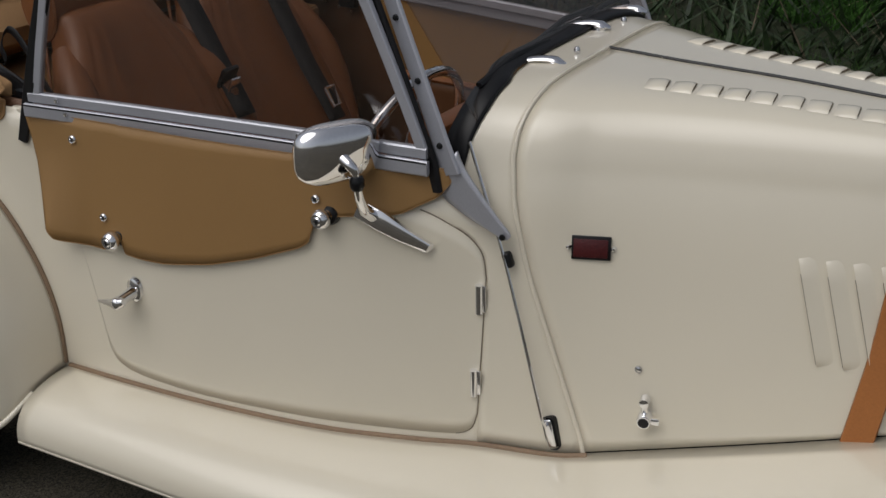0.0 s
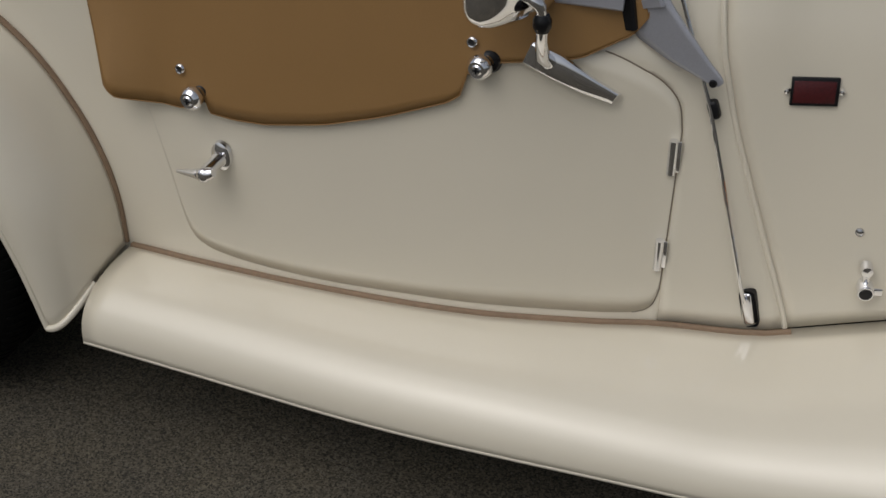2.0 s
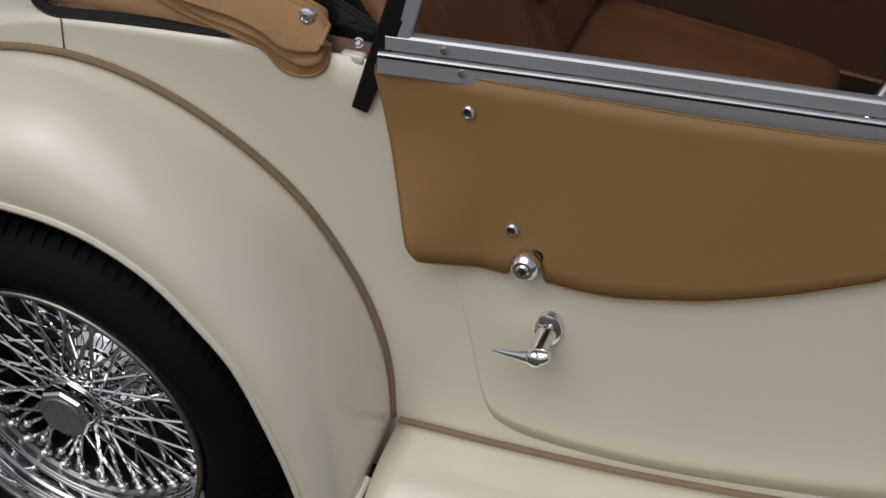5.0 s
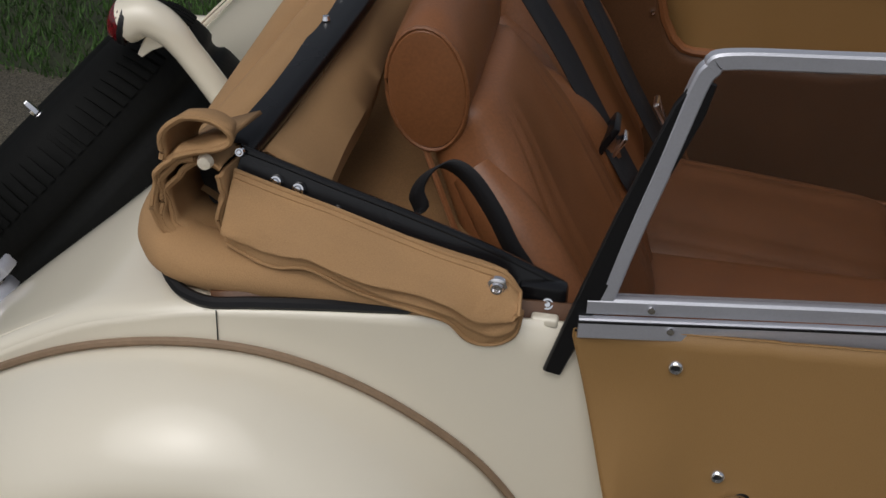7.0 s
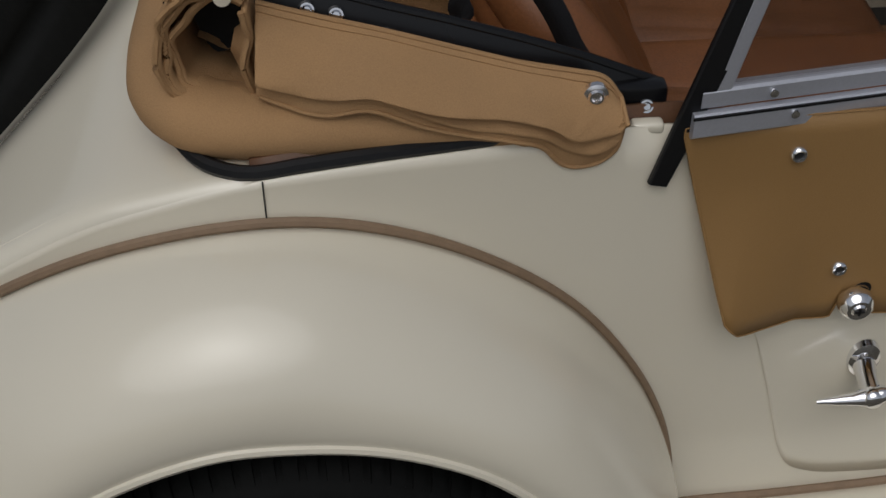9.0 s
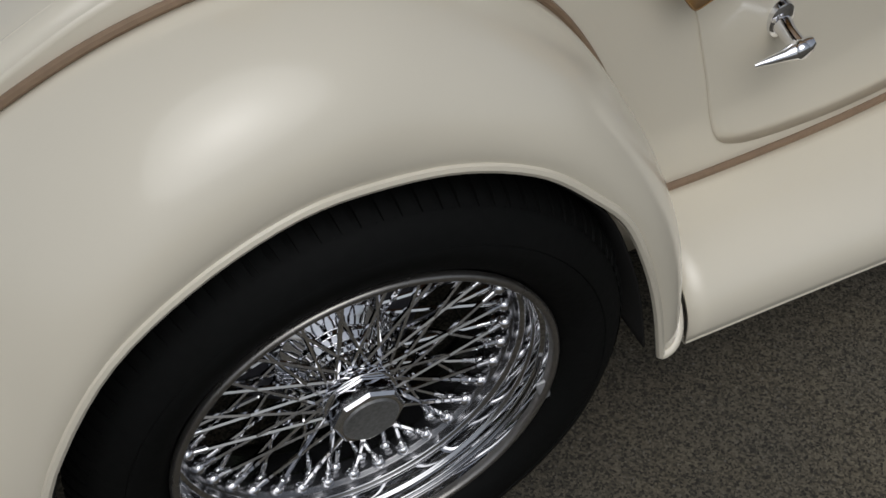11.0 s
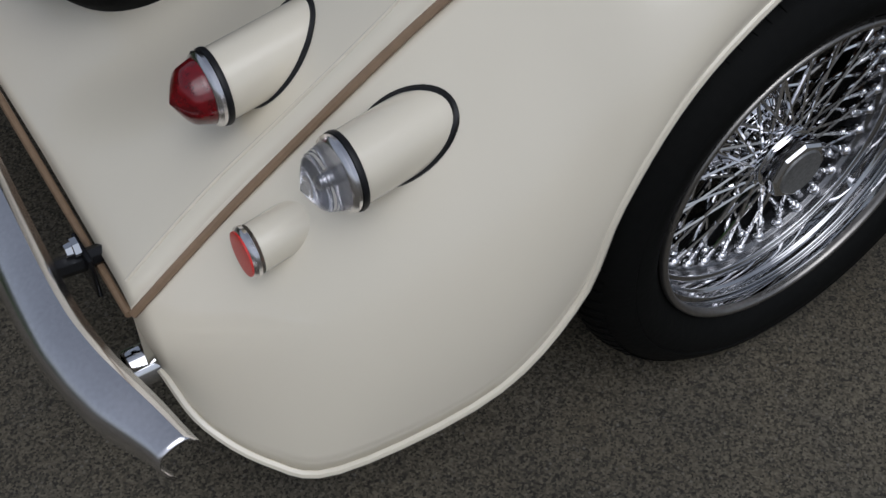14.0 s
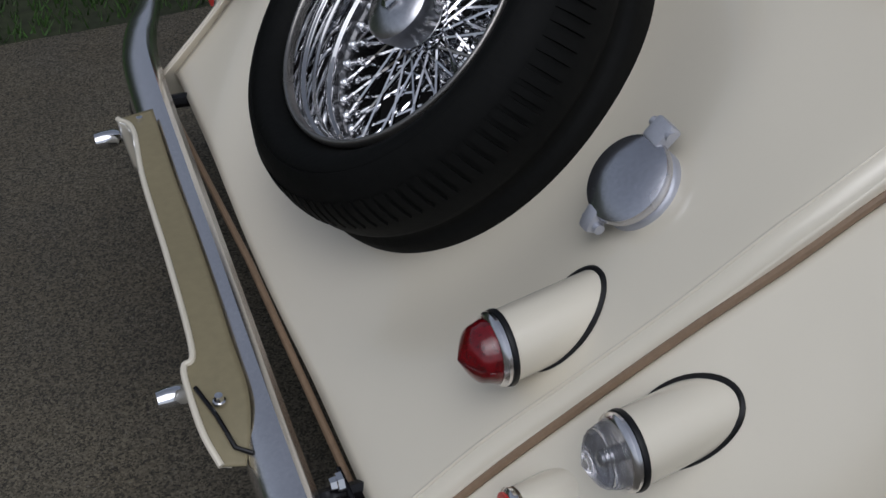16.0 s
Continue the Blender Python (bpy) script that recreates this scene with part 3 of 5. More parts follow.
part("latch", box((.030, .020, .022), (-.058, .004, .016), .005, turn=Matrix.Rotation(radians(-20), 4, "Y")), ALU, cap, at=Matrix())
part("latch_knob", tube([(-.062, -.012, .014), (-.062, .018, .014)], .0065, 10), ALU, cap, at=Matrix())

# ---- rear bumper, number plate carrier, exhaust ----
def bumper_path():
    pts = [(-.744, .028), (-.757, .075), (-.772, .125), (-.785, .178), (-.794, .25), (-.797, .40), (-.797, YC)]
    pts = pts + [(x, 2 * YC - y) for x, y in reversed(pts[:-1])]
    return spline([(x, y, 0) for x, y in pts], 90)


def bumper_rows():
    """The blade's section: an inner flange, a crisp top edge and a face that bulges and turns under."""
    rows = []
    for i, q in enumerate(bumper_path()):
        e = min(i, 89 - i)
        k = min(1.0, e / 15)
        h = .72 + .28 * k * k * (3 - 2 * k)
        x0, z0 = q.x + .055 * (q.y - .3), .345 - .012 * (1 - h)
        rows.append([Vector((x0 + dx * h, q.y, z0 + dz * h)) for dx, dz in ((.018, -.016), (.006, -.003), (.002, 0), (-.003, -.0003), (-.012, -.0025), (-.021, -.006), (-.030, -.011), (-.038, -.018), (-.0425, -.028), (-.043, -.042), (-.037, -.060), (-.026, -.078))])
    return rows


bumper = part("rear_bumper", grid(bumper_rows()), BEZEL, car, "chrome rear bumper blade", thick=.004)
for y in (.33, 2 * YC - .33):
    arm = part("bumper_bracket", tube([(-.66, y, .29), (-.75, y, .295), (-.79, y, .300)], .012, 8), BLACKPAINT, bumper, "black bracket", at=Matrix())
    part("bracket_plate", box((.006, .05, .06), (-.742, y, .285), .002), BLACKPAINT, bumper, at=Matrix())
    part("bracket_bolt", lathe([(0, -.016), (.007, -.015), (.008, -.008), (.011, -.007), (.011, 0)], 6, axis="X"), CHROME, bumper, at=Matrix.Translation((-.745, y, .318)))
part("bumper_bolt", lathe([(0, -.010), (.008, -.007), (.009, 0)], 12, axis="X"), CHROME, bumper, at=Matrix.Translation((-.825, .307, .300)))

# Khaki puts the shade on the carrier's cream inner face into its colour.
KHAKI = mat("shaded_cream_khaki", (0.235, 0.20, 0.115), 0.6, vary=0.08, grain=80)
top_line = spline([(-.862, .398, .322), (-.870, .440, .336), (-.870, .500, .346), (-.866, .537, .351), (-.850, .560, .353), (-.837, .723, .354), (-.826, .923, .354), (-.812, 1.05, .354), (-.826, 1.095, .350)], 60)
low_line = spline([(-.836, .390, .320), (-.818, .430, .338), (-.806, .480, .349), (-.802, .56, .3525), (-.796, .65, .3525), (-.789, .78, .3525), (-.783, .93, .3525), (-.776, 1.04, .3525), (-.772, 1.10, .352)], 60)
carrier = part("number_plate_carrier", grid([[a_ + (b_2 - a_) * j / 8 for j in range(9)] for a_, b_2 in zip(top_line, low_line)]), KHAKI, car, "cream number plate carrier with shaded khaki inner face on the bumper", thick=.002)
part("outer_face", grid([[a_ + Vector((.014 * j / 8 - .003, 0, -.095 * min(1.0, .08 + k / 14) * j / 8)) for j in range(9)] for k, a_ in enumerate(top_line)]), PAINT, carrier, thick=.002, at=Matrix())
part("top_edge", tube(top_line, .0042, 8), PAINT, carrier, at=Matrix())
for y, dx in ((.470, 0), (1.075, .045)):
    part("plate_bolt", lathe([(0, .012), (.005, .011), (.006, .004), (.008, .003), (.008, 0)], 8, axis="Z"), CHROME, carrier, at=Matrix.Translation((dx - .842, y, .347)))
part("wire_clip", tube([(-.862, .500, .350), (-.850, .452, .345), (-.842, .408, .334), (-.826, .396, .330)], .003, 8), BLACKPAINT, carrier, "black wire clip", at=Matrix())
for y in (.540, 1.115):
    part("plate_lamp", lathe([(0, -.02), (.012, -.018), (.014, -.006), (.014, .012), (.010, .020), (0, .021)], 16, axis="X"), CHROME, carrier, "chrome number plate lamp", at=Matrix.Translation((-.885 + .04 * (y > 1), y, .306)))
    part("lamp_stem", tube([(-.860 + .04 * (y > 1), y, .306), (-.880 + .04 * (y > 1), y, .306)], .006, 8), CHROME, carrier, at=Matrix())
exhaust = part("exhaust_pipe", lathe([(.0215, -.03), (.0245, -.031), (.0255, -.028), (.0255, .11), (.022, .112), (.022, .40)], 24, axis="X"), CHROME, car, "chrome exhaust tail pipe")
exhaust.matrix_basis = Matrix.Translation((-.715, .262, .172))
# ---- doors, side screens ----
def bar(path, w, t, normal, widths=None, bm=None):
    """A flat bar along a path: w in its plane, t along the normal."""
    path, nrm = [Vector(q) for q in path], Vector(normal).normalized()
    rows = []
    for i, q in enumerate(path):
        d = (path[min(i + 1, len(path) - 1)] - path[max(i - 1, 0)]).normalized()
        s = d.cross(nrm).normalized()
        ww = (widths[i] if widths else w) / 2
        e = min(t, ww) * .25
        rows.append([q + s * a + nrm * b for a, b in ((ww - e, t / 2), (ww, t / 2 - e), (ww, -t / 2 + e), (ww - e, -t / 2), (-ww + e, -t / 2), (-ww, -t / 2 + e), (-ww, t / 2 - e), (-ww + e, t / 2))])
    bm = grid(rows, close_v=True, bm=bm)
    bm.verts.ensure_lookup_table()
    m, tot = len(bm.verts), len(rows) * 8
    bm.faces.new([bm.verts[m - tot + k] for k in range(8)])
    bm.faces.new([bm.verts[m - 8 + k] for k in reversed(range(8))])
    return bm


def flip(pts, side):
    return [Vector((Vector(q).x, 2 * YC - Vector(q).y, Vector(q).z)) if side else Vector(q) for q in pts]


DOOR_X = [.456, .463, .472, .496, .521, .551, .614, .75, .915, 1.05, 1.144, 1.199, 1.228, 1.246, 1.2535]
DOOR_LO = [.59, .544, .518, .437, .351, .322, .310, .304, .306, .309, .310, .311, .313, .325, .352]
DOOR_HI = [.590, .595, .598, .60, .60, .60, .60, .605, .66, .735, .713, .686, .664, .638, .600]
DOOR_X, DOOR_LO, DOOR_HI = zip(*[tuple(q) for q in spline(list(zip(DOOR_X, DOOR_LO, DOOR_HI)), 85)])


def panel_rows(xs, lo, hi, off, m=14, n=60):
    rows = []
    for i in range(n):
        u = i / (n - 1) * (len(xs) - 1)
        x, a, b = (float(np.interp(u, range(len(xs)), q)) for q in (xs, lo, hi))
        rows.append([Vector((x, side_y(x, a + (b - a) * j / (m - 1)) + off, a + (b - a) * j / (m - 1))) for j in range(m)])
    return rows


def outline(rows):
    return [r[0] for r in rows] + [q for q in rows[-1][1:]] + [r[-1] for r in reversed(rows[:-1])] + [q for q in reversed(rows[0][1:-1])]


TAN_X = [.362, .416, .434, .500, .536, .545, .570, .580, .62, .671, .765, .855, .945, .962, .972, .985, 1.015, 1.116, 1.180, 1.196]
TAN_LO = [.792, .592, .571, .562, .560, .588, .588, .560, .556, .557, .572, .597, .630, .642, .680, .692, .695, .706, .742, .765]
TAN_HI = [.802, .803, .804, .804, .804, .804, .804, .803, .803, .802, .800, .798, .796, .796, .796, .796, .795, .792, .789, .788]
GLASS = bpy.data.materials.new("clear_perspex")
GLASS.use_nodes = True
nt_ = GLASS.node_tree
nt_.nodes.remove(nt_.nodes["Principled BSDF"])
clear_, gloss_, blend_ = (nt_.nodes.new("ShaderNode" + k) for k in ("BsdfTransparent", "BsdfGlossy", "MixShader"))
clear_.inputs["Color"].default_value = (0.83, 0.80, 0.78, 1)
gloss_.inputs["Roughness"].default_value = 0.02
blend_.inputs[0].default_value = 0.06
nt_.links.new(clear_.outputs[0], blend_.inputs[1])
nt_.links.new(gloss_.outputs[0], blend_.inputs[2])
nt_.links.new(blend_.outputs[0], nt_.nodes["Material Output"].inputs["Surface"])
JOINT = mat("shut_line_and_louvre_shade", (0.20, 0.16, 0.115), 0.8)
HOLE = mat("dark_hole", (0.01, 0.01, 0.01), 0.6)


def frame_y(x):
    return .208 + .152 * (x - .366)


def stud(name, x, z, off, parent, side, r=.008):
    y = side_y(x, z) + off
    p = Vector((x, 2 * YC - y, z)) if side else Vector((x, y, z))
    m = Matrix.Translation(p) @ Matrix.Rotation(math.pi if side else 0, 4, "Z")
    ob = part(name, lathe([(r * .50, 0), (r * .60, -.0022), (r * .82, -.0028), (r, -.0016), (r * 1.08, .002)], 20), CHROME, parent, "chrome eyelet", at=m)
    part("eyelet_hole", lathe([(0, -.0006), (r * .56, -.0005)], 12), HOLE, parent, at=m)
    return ob


def knob(name, x, z, parent, side):
    y = side_y(x, z)
    p = Vector((x, 2 * YC - y, z)) if side else Vector((x, y, z))
    m = Matrix.Translation(p) @ Matrix.Rotation(math.pi if side else 0, 4, "Z")
    part("knob_base", lathe([(.018, .002), (.019, -.005), (.016, -.010), (.010, -.012)], 24), BLACKPAINT, parent, at=m @ Matrix.Translation((.006, 0, .004)))
    part(name, lathe([(0, -.036), (.006, -.0365), (.008, -.0345), (.012, -.035), (.0165, -.031), (.0185, -.024), (.0175, -.017), (.012, -.012), (.009, -.006)], 28), CHROME, parent, "chrome turn-button knob", at=m)
    part("knob_slot", box((.010, .002, .0028), (0, -.0366, 0), .0006), BLACK, parent, at=m)
    part("knob_slot", box((.0028, .002, .010), (0, -.0366, 0), .0006), BLACK, parent, at=m)


for side in (0, 1):
    rows = panel_rows(DOOR_X, DOOR_LO, DOOR_HI, -.0022, 14, 85)
    door = part("door", grid([flip(r, side) for r in rows]), PAINT, car, "closed cream door with chrome hinges and handle", thick=.012)
    gap = [q + Vector((0, .0016, 0)) for q in [r[-1] for r in rows[60:]] + list(reversed(rows[-1]))[1:] + [r[0] for r in reversed(rows[70:-1])]]
    part("door_gap", tube(flip(gap, side), .0016, 6), JOINT, door, "dark shut line", at=Matrix())
    # hinges
    for x, z0, z1 in ((1.2475, .537, .590), (1.2475, .386, .436)):
        y = side_y(x, (z0 + z1) / 2) - .007
        part("hinge", tube(flip([(x, y, z0), (x, y - .0, z1)], side), .0068, 12), CHROME, door, "chrome barrel hinge", at=Matrix())
        part("hinge_leaf", box((.012, .003, z1 - z0 - .004), flip([(x + .005, y + .004, (z0 + z1) / 2)], side)[0], .001), CHROME, door, at=Matrix())
    # handle
    hx, hz = .590, .488
    hy = side_y(hx, hz) - .004
    s = -1 if side else 1
    here = Matrix.Translation(flip([(hx, hy, hz)], side)[0]) @ Matrix.Rotation(math.pi if side else 0, 4, "Z")
    part("handle_plate", lathe([(0, -.006), (.012, -.0055), (.017, -.003), (.0185, .002)], 28), CHROME, door, at=here @ Matrix.Diagonal((.98, 1.3, 1.38, 1)))
    part("handle_stem", tube([(0, 0, -.002), (-.002, -.022, -.006), (-.003, -.046, -.010)], .0105, 16, radii=[.013, .0105, .0115]), CHROME, door, at=here)
    part("handle_knuckle", lathe([(0, -.056), (.007, -.0555), (.0105, -.053), (.012, -.048), (.012, -.038), (.009, -.034)], 20), CHROME, door, at=here @ Matrix.Translation((-.003, 0, -.010)))
    lever = tube([(.014, -.045, -.003), (.008, -.045, -.006), (-.006, -.045, -.011), (-.022, -.044, -.014), (-.040, -.042, -.017), (-.058, -.040, -.020)], .01, 12, radii=[.006, .0098, .0112, .0072, .0052, .0022] if not side else [.006, .0098, .0112, .0072, .0052, .0022])
    part("handle_lever", lever, CHROME, door, "tapered chrome lever", at=here @ (Matrix.Scale(-1, 4, (1, 0, 0)) if side else Matrix()))
    # tan side screen skirt
    rows = panel_rows(TAN_X, TAN_LO, TAN_HI, -.013, 12, 90)
    for r in rows:
        for q in r:
            q.y -= .032 * min(1, max(0, (.50 - q.x) / .075)) * min(1, max(0, (.735 - q.z) / .15)) ** 1.3
    screen = part("side_screen", grid([flip(r, side) for r in rows]), TAN, car, "tan vinyl side screen with aluminium framed window", thick=.004)
    part("hem", tube(flip(outline(rows) + [rows[0][0]], side), .0009, 6), TAN, screen, at=Matrix())
    for x, z in ((.472, .763), (.535, .624), (.976, .722)):
        stud("stud", x, z, -.0155, screen, side)
    knob("turn_button", .557, .585, screen, side)
    knob("turn_button", .991, .691, screen, side)
    # window frame
    nrm = Vector((-.152, 1, 0)).normalized()
    fr = lambda x, z, o=0.0: Vector((x, frame_y(x) + o, z))
    loop = [fr(.387, .822), fr(.409, .915), fr(.433, 1.005), fr(.453, 1.085), fr(.462, 1.103), fr(.480, 1.112), fr(.60, 1.112), fr(.85, 1.112), fr(1.02, 1.108), fr(1.045, 1.095), fr(1.062, 1.060), fr(1.11, .94), fr(1.155, .822)]
    lo = [fr(.366, .806), fr(.60, .804), fr(.90, .799), fr(1.168, .793)]
    hi = [fr(.372, .830), fr(.60, .828), fr(.90, .823), fr(1.163, .817)]
    fl = lambda q: flip(q, side)
    nn = nrm if not side else Vector((nrm.x, -nrm.y, 0))
    part("window_frame", bar(fl(spline(loop, 90)), .018, .014, nn), ALU, screen, "aluminium window frame", at=Matrix())
    part("lower_rail", bar(fl([q + Vector((0, -.009, 0)) for q in lo]), .026, .012, nn), ALU, screen, at=Matrix())
    part("upper_rail", bar(fl(hi), .020, .016, nn), ALU, screen, at=Matrix())
    part("rail_groove", bar(fl([q + Vector((0, -.0145, .010)) for q in lo]), .003, .002, nn), BLACK, screen, at=Matrix())
    for x, z in ((.461, .808), (.955, .800)):
        part("rail_screw", lathe([(0, -.003), (.004, -.0025), (.0045, 0)], 10), CHROME, screen, at=Matrix.Translation(fl([fr(x, z, -.015)])[0]) @ Matrix.Rotation(math.pi if side else 0, 4, "Z"))
        part("rail_screw", lathe([(0, -.003), (.004, -.0025), (.0045, 0)], 10), CHROME, screen, at=Matrix.Translation(fl([fr(x - .022, z + .022, -.009)])[0]) @ Matrix.Rotation(math.pi if side else 0, 4, "Z"))
    pane = bmesh.new()
    pane.faces.new([pane.verts.new(q) for q in fl([fr(.392, .83), fr(.462, 1.10), fr(.60, 1.112), fr(1.03, 1.106), fr(1.155, .822)])])
    glass = part("window_pane", pane, GLASS, screen, "clear perspex pane", thick=.003, at=Matrix())
    glass.visible_shadow = False
    glass.data.polygons.foreach_set("use_smooth", [False] * len(glass.data.polygons))
    # black rubber flap on the rear edge
    part("rubber_flap", bar(fl([fr(.343, .740, -.004), fr(.362, .80, -.004), fr(.404, .935, -.003), fr(.448, 1.06, -.002), fr(.460, 1.09, -.002)]), .028, .007, nn, widths=[.020, .024, .028, .032, .02]), BLACK, screen, "black rubber edge flap", at=Matrix())

# ---- windscreen ----
wind = part("windscreen", grid([[q + Vector((-.040, 0, .010)), q + Vector((-.020, 0, .011)), q + Vector((-.002, 0, .008)), q + Vector((.004, 0, .002))] for q in map(Vector, hood_row(0.0, scuttle_back, grow=.003)) if q.z > .78]), BLACK, car, "raked windscreen with aluminium posts and black seal", thick=.006)
top = [(1.06, .352, 1.125), (1.06, 2 * YC - .352, 1.125)]
part("top_rail", tube(top, .012, 10), ALU, wind, at=Matrix())
for side in (0, 1):
    nn = Vector((.2, 1, 0)).normalized()
    if side:
        nn.y = -nn.y
    post = [(1.197, .347, .780), (1.180, .345, .829), (1.141, .345, .933), (1.102, .345, 1.032), (1.067, .346, 1.12)]
    part("post", bar(flip(post, side), .03, .010, nn, widths=[.042, .036, .032, .031, .030]), ALU, wind, "aluminium windscreen post", at=Matrix())
    low_edge = spline([(1.170, .350, .762), (1.181, .350, .737), (1.205, .350, .722), (1.230, .351, .708), (1.262, .353, .694), (1.288, .355, .682), (1.298, .356, .681)], 24)
    high_edge = spline([(1.208, .347, .822), (1.219, .348, .797), (1.240, .349, .768), (1.262, .351, .740), (1.283, .354, .713), (1.299, .356, .695), (1.303, .357, .687)], 24)
    foot = [[a_ + (b_f - a_) * k / 6 for k in range(7)] for a_, b_f in zip(low_edge, high_edge)]
    part("post_foot", grid([flip(r, side) for r in foot]), ALU, wind, "triangular aluminium foot", thick=.006, at=Matrix(), offset=0.0)
    seal = [(1.172, .338, .748), (1.163, .338, .80), (1.123, .336, .905), (1.056, .334, 1.075)]
    part("post_seal", bar(flip(seal, side), .026, .012, nn), BLACK, wind, at=Matrix())
    for x, z in ((1.291, .686), (1.180, .829), (1.141, .933), (1.102, 1.032)):
        part("post_bolt", lathe([(0, -.004), (.005, -.003), (.006, 0)], 8), BLACKPAINT, wind, at=Matrix.Translation(flip([(x, .3395 + .010 * max(0, (x - 1.18) / .11), z)], side)[0]) @ Matrix.Rotation(math.pi if side else 0, 4, "Z"))
low = [Vector((1.182 - .62 * (q[2] - .90), q[1], q[2] + .008)) for q in hood_row(0.0, scuttle_back, grow=.004) if q[2] > .845]
pane = bmesh.new()
pane.faces.new([pane.verts.new(q) for q in low + [Vector((1.066, 2 * YC - .36, 1.12)), Vector((1.066, .36, 1.12))]])
wglass = part("windscreen_pane", pane, GLASS, wind, "clear raked glass", thick=.003, at=Matrix())
wglass.visible_shadow = False
wglass.data.polygons.foreach_set("use_smooth", [False] * len(wglass.data.polygons))
# wipers on the scuttle
for x, y, z in ((1.232, .627, .893), (1.205, .872, .900), (1.19, 1.09, .882)):
    wiper = part("wiper", tube(spline([(x + .030, y + .004, z + .010), (x + .008, y, z + .017), (x - .020, y - .012, z + .018), (x - .048, y - .032, z + .013), (x - .066, y - .065, z + .004)], 16), .006, 10, radii=[.006 + .008 * min(1, i / 3) - .0085 * max(0.0, (i - 3) / 12) for i in range(16)], flat=.5), CHROME, car, "chrome windscreen wiper")
    part("wiper_pivot", lathe([(.017, -.006), (.016, .004), (.010, .008), (0, .009)], 16, axis="Z"), CHROME, wiper, at=Matrix.Translation((x + .008, y, z + .006)))
    part("wiper_blade", tube([(x - .048, y + .09, z + .022), (x - .050, y - .03, z + .026), (x - .046, y - .17, z + .008)], .006, 6), BLACK, wiper, at=Matrix())
for x, y, z in ((1.25, .70, .907), (1.228, .955, .903)):
    part("washer_jet", lathe([(.006, 0), (.006, .006), (.004, .010), (0, .011)], 12, axis="Z"), CHROME, car, "small chrome washer jet").matrix_basis = Matrix.Translation((x, y, z))

# ---- bonnet details ----
part("centre_hinge", tube([Vector((q[6 + 36][0], YC, q[6 + 36][2] + .002)) for q in bonnet_rows], .003, 6), BLACKPAINT, bonnet, "dark piano hinge", at=Matrix())


def louvre_mesh(l, w, h):
    rows = []
    for i in range(9):
        u = i / 8
        rows.append([(-l / 2 + l * u, w / 2 * math.cos(math.pi * k / 8), h * math.sin(math.pi * k / 8) * (math.sin(math.pi * min(1, u * .95 + .05) * .62) ** .6 if u < .97 else .75)) for k in range(9)])
    return mesh_of("louvre", grid(rows), PAINT, 60)


LOUVRE = louvre_mesh(.036, .050, .0080)
# Thin dark slips stand in for the shadow line at each louvre.
LOUVRE_SHADE = mesh_of("louvre_shade", box((.0012, .032, .0030), (0, 0, .003), .0004), JOINT)
SLOT_SHADE = mesh_of("louvre_shade", box((.150, .0010, .0050), (.010, 0, .0018), .0004), JOINT)


def pressed_slot(l, w, h):
    """A long pressed louvre: proud along its open edge, flush on the other."""
    rows = []
    for i in range(25):
        u = i / 24
        e = min(1.0, max(0.0, u / .16)) ** .6 * min(1.0, max(0.0, (1 - u) / .07)) ** .5
        rows.append([(-l / 2 + l * u, -w / 2, -.002)] + [(-l / 2 + l * u, -w / 2 + w * k / 9, h * e * (1 - k / 9) ** 1.4 - .0012 * k / 9) for k in range(10)])
    return mesh_of("louvre", grid(rows), PAINT, 50)


SLOT = pressed_slot(.180, .034, .009)


def skin(j, x):
    """A place on the bonnet: j along the section, at x along the car, and the normal."""
    k = min(range(34), key=lambda i: abs(bonnet_rows[i][j][0] - x))
    a, b = Vector(bonnet_rows[k][j]), Vector(bonnet_rows[k + 1][j])
    u = (x - a.x) / (b.x - a.x)
    across = (Vector(bonnet_rows[k][j + 1]) - Vector(bonnet_rows[k][j - 1])).normalized()
    along = (b - a).normalized()
    n = along.cross(across)
    n = n if n.z > 0 or n.y * (a.y - YC) > 0 else -n
    return a + (b - a) * u, along, n.normalized()


for j, x0 in ((LOUV_J, 1.437), (6 + 72 - (LOUV_J - 6), 1.402)):
    for i in range(14):
        p, along, n = skin(j, x0 + .044 * i)
        across = n.cross(along)
        m = Matrix((along, across, n)).transposed().to_4x4()
        m.translation = p - n * .001
        part("louvre", LOUVRE, None, bonnet, at=m)
        part("louvre_shade", LOUVRE_SHADE, None, bonnet, at=m @ Matrix.Translation((.0182, 0, 0)))
for side in (0, 1):
    for i in range(6):
        x = 1.724 + .0405 * i
        a, b = Vector((x + .020, 0, .676)), Vector((x + .072, 0, .509))
        a.y, b.y = hood_y(a.x, a.z) - .0005, hood_y(b.x, b.z) - .0005
        d = (b - a).normalized()
        n = Vector((.28, -1, .18)).normalized()
        n = (n - d * n.dot(d)).normalized()
        q = flip([(a + b) / 2], side)[0]
        if side:
            d.y, n.y = -d.y, -n.y
        m = Matrix((d, n.cross(d), n)).transposed().to_4x4()
        m.translation = q
        part("side_louvre", SLOT, None, bonnet, at=m)
        part("louvre_shade", SLOT_SHADE, None, bonnet, at=m @ Matrix.Translation((0, -.0175, .001)))
# leather bonnet strap
strap = [(1.842, side_y(1.842, .36), .36), (1.852, side_y(1.852, .45), .45)]
for z in (.55, .65, .72, .78, .83, .865, top_z(1.86)):
    strap.append((1.86, hood_y(1.86, z), z))
strap = [Vector((x + .014 + .035 * min(1.0, max(0, (z - .36) / .5)) ** 1.5, y - .006, z + (.004 if z > .8 else 0))) for x, y, z in spline(strap, 26)]
